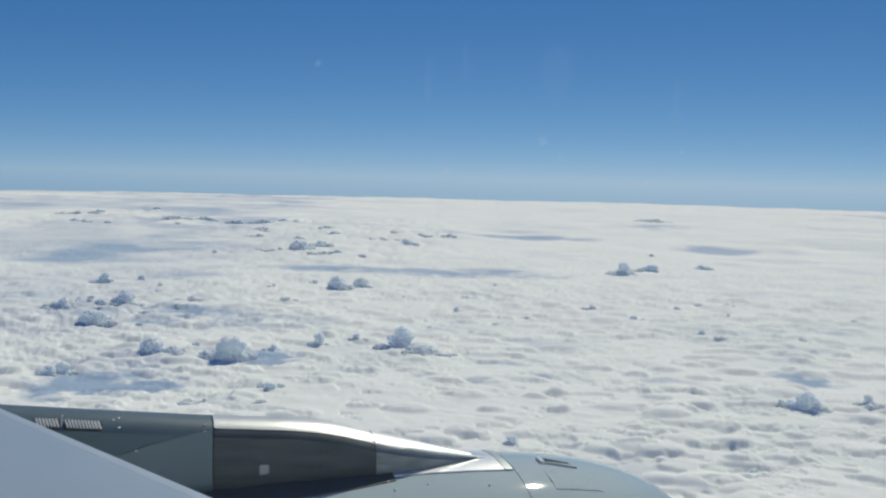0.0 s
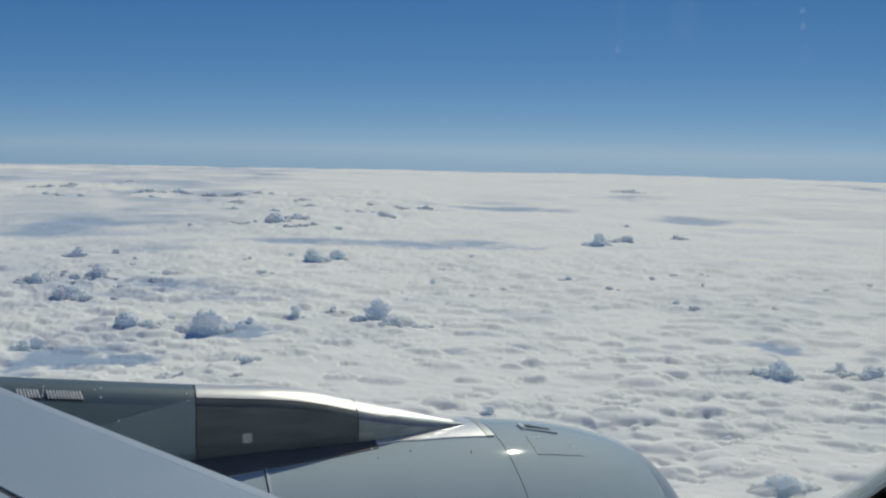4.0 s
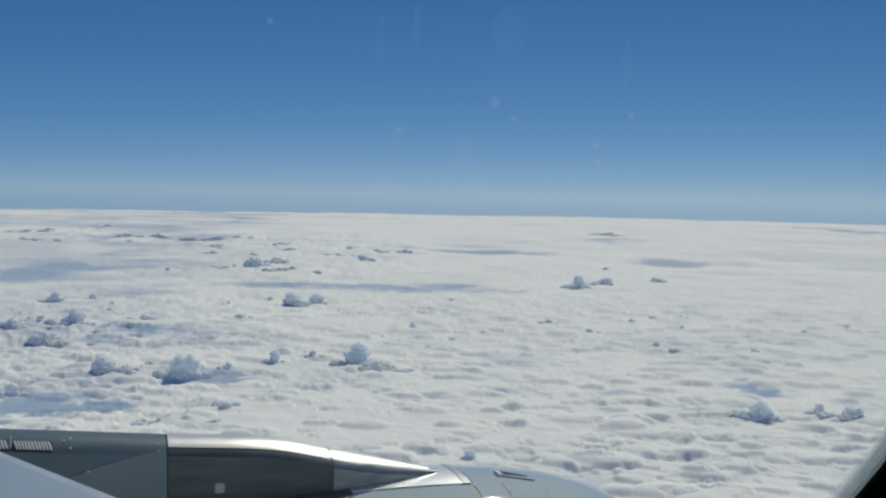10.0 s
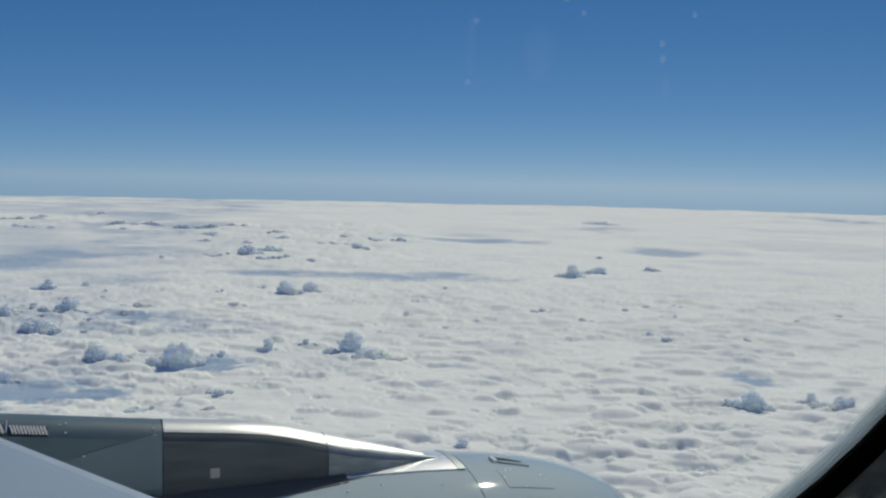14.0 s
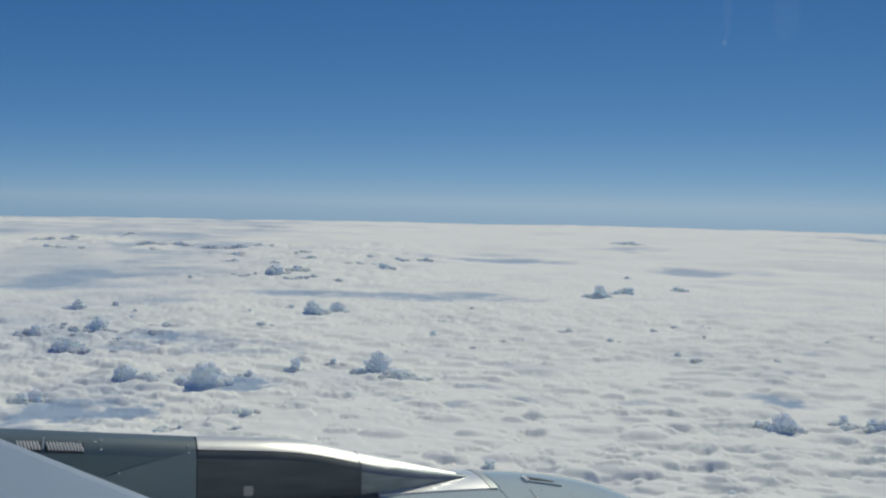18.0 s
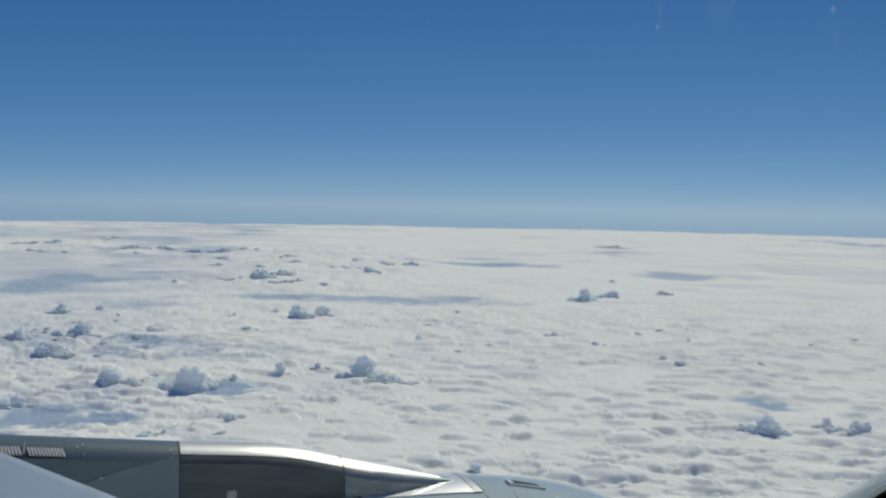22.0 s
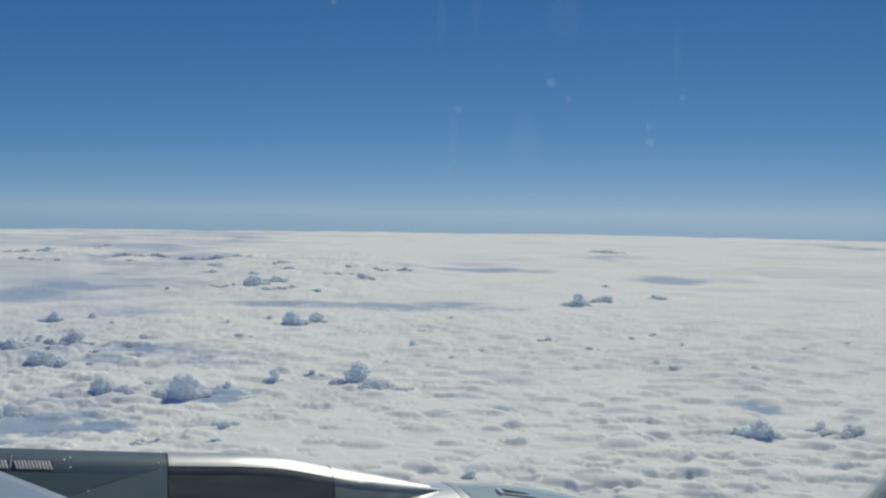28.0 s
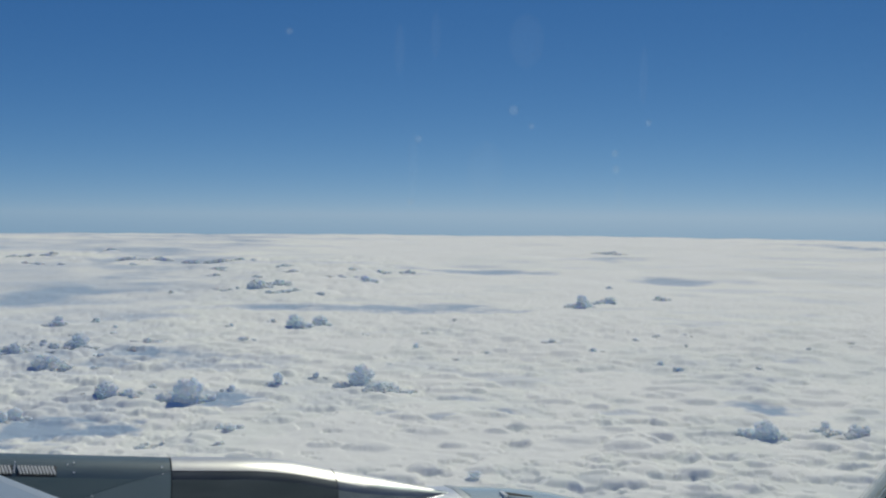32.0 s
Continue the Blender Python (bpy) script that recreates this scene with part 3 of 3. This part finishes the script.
cumulus(-147.9, 1680.9, 17.9, 6.6)
cumulus(-50.8, 1616.5, 21.9, 6.4)
cumulus(-95.8, 1605.6, 18.4, 6.6)
cumulus(-130.0, 435.4, 9.1, 2.1)
cumulus(-122.3, 436.0, 7.3, 2.3)
cumulus(-127.0, 426.4, 11.2, 2.2)
cumulus(-97.0, 433.4, 8.0, 2.3)
cumulus(103.3, 352.5, 8.1, 2.5)


# ---- the aeroplane: x forward, y outward over the wing, z up from the eye ----
PLANE = Matrix.Translation((0, 0, UP)) @ Matrix.Rotation(radians(19), 4, "Z")


def thing(name, label, category, kind=""):
    ob = new(name)
    ob.empty_display_size = 0.2
    ob.matrix_world = PLANE
    return tagged(ob, label, category, kind=kind)


# engine
AX_Y, AX_Z, R0, NOSE0, NOSE1, LIP_R = 6.4, -3.261, 1.362, 2.033, 3.7935, 0.863


def cowl_radius(a):
    u = min(max((a - NOSE0) / (NOSE1 - NOSE0), 0), 1)
    return R0 - 0.0159 * max(NOSE0 - a, 0) ** 2 - (R0 - LIP_R) * (1 - (1 - u ** 2.15) ** (1 / 2.15))


def on_cowl(a, deg, lift=0.0):
    """A point of the cowl: distance forward, degrees up from the side that faces the cabin."""
    r, th = cowl_radius(a) + lift, radians(deg)
    return (a, AX_Y - r * math.cos(th), AX_Z + r * math.sin(th))


def cowl(name, a0, a1, mat, parent, label="", n=40, inner=0.05):
    """A ring of cowling from a0 to a1, with an inside wall."""
    aa = [a0 + (a1 - a0) * math.sin(k / n * math.pi / 2) for k in range(n + 1)] if a1 > 3.5 else list(np.linspace(a0, a1, n + 1))
    degs = np.linspace(0, 360, 129)[:-1]
    loops = [[on_cowl(a0 + 0.001, d, -inner) for d in degs], [on_cowl(a0, d, -0.004) for d in degs]]
    loops += [[on_cowl(a, d) for d in degs] for a in aa]
    loops += [[on_cowl(a1, d, -0.004) for d in degs], [on_cowl(a1 - 0.001, d, -inner) for d in degs]]
    return part(name, sharp(solid(name, loops, mat, caps=False), 30), parent, label)


def cowl_patch(name, low, high, a0, a1, lift, mat, parent, label="", n=24, m=10):
    """A curved plate on the cowl between the edges low(a) and high(a), in degrees."""
    top, bot = [], []
    for a in np.linspace(a0, a1, n):
        row = np.linspace(low(a), high(a), m)
        top.append([on_cowl(a, d, lift) for d in row])
        bot.append([on_cowl(a, d, -0.02) for d in row])
    loops = [list(t) + list(reversed(b)) for t, b in zip(top, bot)]
    return part(name, sharp(solid(name, loops, mat), 40), parent, label)


engine = thing("jet_engine", "silver-grey jet engine nacelle hanging under the wing", "jet engine")
cowl("reverser_cowl", -2.6, 0.832, M_COWL, engine)
cowl("fan_cowl", 0.842, 2.447, M_COWL, engine)
cowl("inlet_cowl", 2.453, 3.556, M_COWL, engine)
cowl("inlet_lip", 3.558, NOSE1, M_LIP, engine, "polished metal inlet lip")
degs = np.linspace(0, 360, 97)[:-1]
part("inner_barrel", solid("inner_barrel", [[(a, AX_Y - r * math.cos(radians(d)), AX_Z + r * math.sin(radians(d))) for d in degs]
     for a, r in ((-2.7, 1.0), (-2.5, 1.05), (0, 1.22), (0.8, 1.29), (2.4, 1.33), (2.46, 1.315), (3.1, 1.1), (3.5, 0.95), (3.76, 0.86), (3.70, 0.83), (3.2, 0.80), (2.4, 0.82))], M_GAP), engine)
cowl_patch("seam_strip", lambda a: 40, lambda a: 73.5, 0.842, 0.857, 0.006, M_BRIGHT, engine, "bright metal seam strip")
cowl_patch("root_fillet", lambda a: 80.5 - 0.7 * (a - 1.64), lambda a: 101, 1.60, 2.372, 0.010, M_BRIGHT, engine, "bright bare-metal fillet at the pylon's foot")
# added plate, coloured dark where the pylon shades the cowl
cowl_patch("pylon_shade_plate", lambda a: float(np.interp(a, (-2.0, 0.55, 0.85, 1.10, 1.33, 1.60), (66.0, 71.35, 72.9, 74.0, 75.4, 77.9))), lambda a: 90.0, -2.0, 1.60, 0.006, M_SHADE, engine, "dark plate standing in for shade at the pylon's foot", n=60)
cowl_patch("fillet_strip", lambda a: 79.9, lambda a: 101, 2.376, 2.430, 0.012, M_LIP, engine, "bright metal strip")
cowl_patch("panel_joint", lambda a: 69.75, lambda a: 80.25, 2.658, 3.012, 0.0015, M_PALE, engine)
cowl_patch("access_panel", lambda a: 69.9, lambda a: 80.1, 2.662, 3.008, 0.004, M_COWL, engine)
scoop = cowl_patch("air_scoop", lambda a: 82.7 + 2.2 * (2.94 - a) / 0.22, lambda a: 88.9 - 4.0 * max(0, a - 2.75) / 0.22, 2.72, 2.94, 0.012, M_COWL, engine, "small metal-rimmed air scoop")
# black plate on top of the scoop, painting in its mouth's shade
cowl_patch("scoop_mouth_shade", lambda a: 84.6 + 1.5 * (2.90 - a) / 0.2, lambda a: 88.3 - 2.6 * max(0, a - 2.74) / 0.15, 2.715, 2.90, 0.0145, M_BLACK, scoop)
cowl_patch("scoop_lip", lambda a: 85.0, lambda a: 89.0, 2.685, 2.715, 0.020, M_WHITE, scoop)
dome_v, dome_f = BALLS[2]
dome_me = mesh_from("fastener", dome_v * np.array([0.0075, 0.0075, 0.006]), dome_f, M_BRIGHT)
for a, d in ((1.569, 73.3), (1.548, 77.5), (2.669, 74.6), (2.799, 70.4), (2.970, 77.2), (2.974, 74.5), (1.801, 75.1), (2.203, 72.5), (2.446, 78.9), (2.72, 79.2), (2.76, 79.6)):
    part("fastener", dome_me, engine).location = on_cowl(a, d, 0.004)

# pylon
PY = 6.4
TOP = ((-4.0, -1.06), (-0.6, -1.418), (-0.28, -1.450), (0.45, -1.522), (0.92, -1.560), (1.14, -1.588), (1.30, -1.625), (1.47, -1.672), (1.87, -1.775), (2.11, -1.842), (2.345, -1.900))
HALF = ((-4.0, 0.20), (1.1, 0.195), (1.35, 0.193), (1.64, 0.185), (1.85, 0.155), (2.05, 0.11), (2.25, 0.045), (2.345, 0.008))


def along(table, a):
    return float(np.interp(a, [k for k, _ in table], [k for _, k in table]))


def eased(table, a):
    return sum(along(table, a + d) for d in (-0.07, -0.035, 0, 0.035, 0.07)) / 5 if a < 2.2 else along(table, a)


def pylon_body(name, a0, a1, mat, parent, z_low=None, label="", n=24, grow=0.0, z_high=None):
    """A stretch of the pylon with rounded shoulders; its foot flares out over the cowl."""
    loops = []
    for a in np.linspace(a0, a1, n):
        zt, w = eased(TOP, a) + grow, eased(HALF, a) + grow
        zt = zt if z_high is None else z_high
        low = -2.25 if z_low is None else z_low
        near = [(a, PY - w, low), (a, PY - w, (low + zt) / 2 - 0.03)]
        rise = 0.085 * min(1, w / 0.2)
        near += [(a, PY - w * u, zt - rise * u ** 2.6) for u in (1.0, 0.98, 0.95, 0.9, 0.82, 0.72, 0.6, 0.45, 0.25)]
        far = [(p[0], 2 * PY - p[1], p[2]) for p in reversed(near)]
        loops.append(near + far)
    return part(name, sharp(solid(name, loops, mat), 40), parent, label)


pylon = thing("engine_pylon", "bare-metal engine pylon with louvres, joining engine and wing", "engine pylon")
aft = pylon_body("aft_fairing", -4.0, 0.437, M_REFLECT_BAND, pylon, label="aft fairing, darkened to paint in a reflection's band")
main = pylon_body("main_fairing", 0.443, 1.484, M_PYLON, pylon, label="dark bare-metal fairing")
tip = pylon_body("nose_fairing", 1.488, 2.345, M_NOSE, pylon, label="tapering polished nose fairing")
pylon_body("joint_web", 0.40, 1.52, M_GAP, pylon, grow=-0.006)


# aft side panel, painted dark reflection above it, square plate and pale nose panel
side = PY - 0.1985
plate = [(-0.128, -1.90), (0.434, -1.90), (0.434, -1.560), (0.20, -1.600), (0.03, -1.640), (-0.128, -1.690)]
part("side_panel", sharp(solid("side_panel", [[(a, y, z) for a, z in plate] for y in (side - 0.004, side + 0.01)], M_PYLON_GREY, False), 30), aft, "pale grey side panel, slanting top edge follows a painted dark reflection")
for a, z in ((-0.115, -1.735), (-0.02, -1.662), (-0.115, -1.81)):
    part("bolt", dome_me, aft).location = (a, side - 0.004, z)
part("square_plate", box("square_plate", 0.727, 0.787, side - 0.002, side + 0.01, -1.862, -1.799, M_PALE, 0.005), main, "small pale square plate")


def crown(a, u):
    """A point on the pylon's rounded top; u: 0 on its crest, 1 at its side."""
    return Vector((a, PY - eased(HALF, a) * u, eased(TOP, a) - 0.085 * u ** 2.6))


def crown_sheen(name, a0, a1, parent):
    """A paler cap along the pylon's top, painting the sky's reflection into its metal."""
    loops = []
    for a in np.linspace(a0, a1, 30):
        top = [crown(a, u) for u in (0.76, 0.73, 0.69, 0.63, 0.55, 0.45, 0.3, 0.15)]
        near = [Vector((a, p.y - 0.001, p.z + 0.0035)) for p in top]
        far = [Vector((a, 2 * PY - p.y, p.z)) for p in reversed(near)]
        under = [Vector((a, PY + eased(HALF, a) * 0.5, eased(TOP, a) - 0.03)), Vector((a, PY - eased(HALF, a) * 0.5, eased(TOP, a) - 0.03))]
        loops.append([tuple(p) for p in near + far + under])
    return part(name, sharp(solid(name, loops, M_SHEEN), 40), parent, "paler cap strip, a painted reflection of the sky")


crown_sheen("cap_sheen", 0.447, 1.482, main)
crown_sheen("cap_sheen", 1.490, 2.20, tip)
louvre = box("louvre", -0.0052, 0.0052, -0.010, 0.012, -0.034, 0.034, M_WHITE, 0.002)
for a0, count in ((-0.59, 7), (-0.424, 11)):
    mid = crown(a0 + count * 0.009, 0.83)
    bay = part("louvre_bay", box("louvre_bay", -count * 0.0094 - 0.008, count * 0.0094 + 0.004, -0.003, 0.02, -0.040, 0.040, M_GAP, 0.002), aft, "dark louvre bay")
    bay.matrix_basis = Matrix.Translation(mid) @ pose(0, 0, 0, -58, 5.5, 0)
    for k in range(count):
        ob = part("louvre", louvre, bay, "pale metal louvre")
        ob.matrix_basis = pose((k - count / 2) * 0.0187 + 0.006, -0.003, 0.0, 0, -20, 0)
for a, u in ((-0.158, 0.6), (-0.124, 0.5), (-0.122, 0.85), (0.385, 0.62), (0.392, 0.86)):
    part("bolt", dome_me, aft).location = crown(a, u)
line = part("joint_line", box("joint_line", -0.003, 0.003, -0.002, 0.01, -0.05, 0.05, M_BRIGHT, 0.001), aft)
line.matrix_basis = Matrix.Translation(crown(-0.45, 0.7)) @ pose(0, 0, 0, -65, 0, 0)

# wing
LE0, LE1 = Vector((0.765, 3.662, -1.368)), Vector((-0.547, 5.813, -1.3275))


def wing_strip(name, points, o0, o1, mat, parent, label="", n=12):
    """A spanwise piece of the wing: points of its section, aft of the leading edge and above it."""
    loops = []
    for o in np.linspace(o0, o1, n):
        a = LE0.x + (o - LE0.y) * (LE1.x - LE0.x) / (LE1.y - LE0.y)
        loops.append([(a - c, o, LE0.z + (o - LE0.y) * (LE1.z - LE0.z) / (LE1.y - LE0.y) + z) for c, z in points])
    return part(name, sharp(solid(name, loops, mat), 30), parent, label)


wing = thing("wing", "pale grey swept wing with a slat along its leading edge", "wing")
wing_strip("leading_edge", [(0.14, -0.006), (0.09, -0.012), (0.05, -0.02), (0.02, -0.045), (0.0, -0.09), (0.01, -0.15), (0.05, -0.20), (0.14, -0.21)], 0.4, 27, M_EDGE, wing, "bright bare-metal leading edge")
wing_strip("slat", [(0.90, -0.004), (0.6, 0.002), (0.35, 0.0), (0.2, -0.003), (0.142, -0.006), (0.142, -0.21), (0.4, -0.20), (0.90, -0.06)], 0.4, 27, M_WING, wing)
wing_strip("wing_box", [(5.2, -0.25), (3.6, -0.10), (2.2, -0.03), (1.4, -0.008), (0.935, -0.006), (0.935, -0.30), (2.5, -0.45), (5.2, -0.35)], 0.4, 27, M_WING, wing)
wing_strip("slat_gap", [(0.95, -0.012), (0.89, -0.012), (0.89, -0.08), (0.95, -0.1)], 0.4, 27, M_GAP, wing)

# ---- cabin side with the window ----
WIN_X, WIN_Z, WIN_W, WIN_H, WIN_R = 0.004, 0.112, 0.1915, 0.1665, 0.1455


def rounded(grow, n=96):
    """The window's outline, grown by some metres, as points (x, z)."""
    w, h, r = WIN_W + grow, WIN_H + grow, WIN_R + grow
    pts = []
    for k in range(n):
        q = 2 * math.pi * k / n
        cx, cz = (w - r) * (1 if math.cos(q) > 0 else -1), (h - r) * (1 if math.sin(q) > 0 else -1)
        pts.append((WIN_X + cx + r * math.cos(q), WIN_Z + cz + r * math.sin(q)))
    return pts


def window_ring(name, g_in, g_out, y_in, y_out, mat, parent, label=""):
    """A ring round the window from the outline g_in to g_out, between two depths."""
    loops = [[(x, y, z) for x, z in rounded(g)] for g, y in ((g_in, y_in), (g_in + 0.001, y_in - 0.001), (g_out, y_in - 0.001), (g_out, y_out), (g_in, y_out), (g_in, y_in))]
    return part(name, sharp(solid(name, loops, mat, caps=False), 50), parent, label)


window = thing("window_1", "cabin window with pale reveal, black seal and grey trim", "window", "structure")
window_ring("reveal", -0.0008, 0.018, 0.1335, 0.1350, M_REVEAL, window, "pale blue-white outer reveal")
for edge, near, amount in ((-0.0015, -0.0008, 0.72), (-0.0022, -0.0015, 0.42), (-0.0029, -0.0022, 0.18)):  # the pane's milky edge, clearer inwards
    window_ring("milky_edge", edge, near, 0.1335, 0.1342, reveal_material("milky_edge", amount), window)
window_ring("seal", 0.0, 0.010, 0.1318, 0.1332, M_BLACK, window, "black rubber seal")
sill = [[(x, y, z) for x, z in rounded(g)] for g, y in ((0.0028, 0.1300), (0.0028, 0.1285), (0.0034, 0.1275), (0.0055, 0.099), (0.0075, 0.097), (0.034, 0.095), (0.034, 0.1300), (0.0028, 0.1300))]
part("trim", sharp(solid("trim", sill, M_TRIM, caps=False), 50), window, "worn grey trim")
pane_loops = [[(x, y, z) for x, z in rounded(0.010)] for y in (0.139, 0.1415)]
pane = part("pane", solid("pane", pane_loops, M_GLASS, False), window, "clear pane with specks of dust")
pane.visible_shadow = False
fleck = mesh_from("speck", dome_v * np.array([0.0006, 0.0001, 0.0006]), dome_f, M_DUST)
streak = mesh_from("streak", dome_v * np.array([0.0008, 0.0001, 0.0034]), dome_f, M_SMEAR)
smear = mesh_from("smear", dome_v * np.array([0.0030, 0.0001, 0.0042]), dome_f, M_SMEAR)
for x, z, size in ((0.0830, 0.0480, 1.3), (0.0860, 0.0457, 0.8), (0.1003, 0.0420, 1.0), (0.1005, 0.0395, 1.1), (0.0680, 0.0432, 0.9), (0.0668, 0.0340, 0.8), (0.0490, 0.0575, 0.8), (0.1062, 0.0470, 0.9)):
    ob = part("speck", fleck, pane)
    ob.location, ob.scale, ob.visible_shadow = (x, 0.1387, z), (size, 1, size), False
for x, z, long in ((0.1052, 0.0545, 1.4), (0.0650, 0.0560, 1.1), (0.0672, 0.0395, 1.5), (0.1012, 0.0350, 0.8), (0.0705, 0.0585, 1.0)):
    ob = part("streak", streak, pane)
    ob.location, ob.scale, ob.visible_shadow = (x, 0.1387, z), (1, 1, long), False
for x, z in ((0.0785, 0.0392), (0.0850, 0.0585)):
    ob = part("smear", smear, pane)
    ob.location, ob.visible_shadow = (x, 0.1387, z), False

X0, X1, Z0, Z1 = -2.4, 2.6, -1.15, 1.15


def wall_side():
    inner, outer = rounded(0.030), []
    for x, z in inner:
        dx, dz = x - WIN_X, z - WIN_Z
        k = min(((X1 if dx > 0 else X0) - WIN_X) / dx if abs(dx) > 1e-6 else 1e9, ((Z1 if dz > 0 else Z0) - WIN_Z) / dz if abs(dz) > 1e-6 else 1e9)
        outer.append((WIN_X + dx * k, WIN_Z + dz * k))
    loops = [[(x, y, z) for x, z in line] for line, y in ((inner, 0.105), (outer, 0.105), (outer, 0.150), (inner, 0.150), (inner, 0.105))]
    return sharp(solid("wall_side", loops, M_WALL, False, caps=False), 40)


def structure(name, me, label, category):
    ob = new(name, me)
    ob.matrix_world = PLANE
    tagged(ob, label, category, kind="structure")


structure("wall_side", wall_side(), "plain cabin side wall round the window", "wall")


def fuselage_skin():
    """White outer skin round the window, flat beside the cabin and curving in above and below."""
    inner, outer = rounded(0.032), []
    for x, z in inner:
        dx, dz = x - WIN_X, z - WIN_Z
        k = min(((14.0 if dx > 0 else -12.0) - WIN_X) / dx if abs(dx) > 1e-6 else 1e9, ((1.9 if dz > 0 else -3.0) - WIN_Z) / dz if abs(dz) > 1e-6 else 1e9)
        outer.append((WIN_X + dx * k, WIN_Z + dz * k))
    loops = []
    for side in (0.0, -0.004):
        ring = []
        for s in np.linspace(0, 1, 26) ** 1.6:
            line = []
            for (x0, z0), (x1, z1) in zip(inner, outer):
                x, z = x0 + (x1 - x0) * s, z0 + (z1 - z0) * s
                line.append((x, 0.1565 + side - 0.35 * max(0.0, abs(z) - 1.25) ** 2, z))
            ring.append(line)
        loops += ring if side == 0.0 else ring[::-1]
    return solid("fuselage", loops + [loops[0]], M_SKIN, caps=False)


structure("fuselage", fuselage_skin(), "white painted outer skin of the aeroplane round the window", "fuselage")
structure("wall_back", box("wall_back", X0, X1, -2.6, -2.5, Z0, Z1, M_WALL), "plain cabin wall", "wall")
structure("wall_front", box("wall_front", X1 + 0.003, X1 + 0.1, -2.6, 0.148, Z0, Z1, M_WALL), "plain cabin wall", "wall")
structure("wall_rear", box("wall_rear", X0 - 0.1, X0 - 0.003, -2.6, 0.148, Z0, Z1, M_WALL), "plain cabin wall", "wall")
structure("floor", box("floor", X0, X1, -2.5, 0.148, Z0 - 0.1, Z0 - 0.003, M_WALL), "plain cabin floor", "floor")
structure("ceiling", box("ceiling", X0, X1, -2.5, 0.148, Z1 + 0.003, Z1 + 0.1, M_WALL), "plain cabin ceiling", "ceiling")
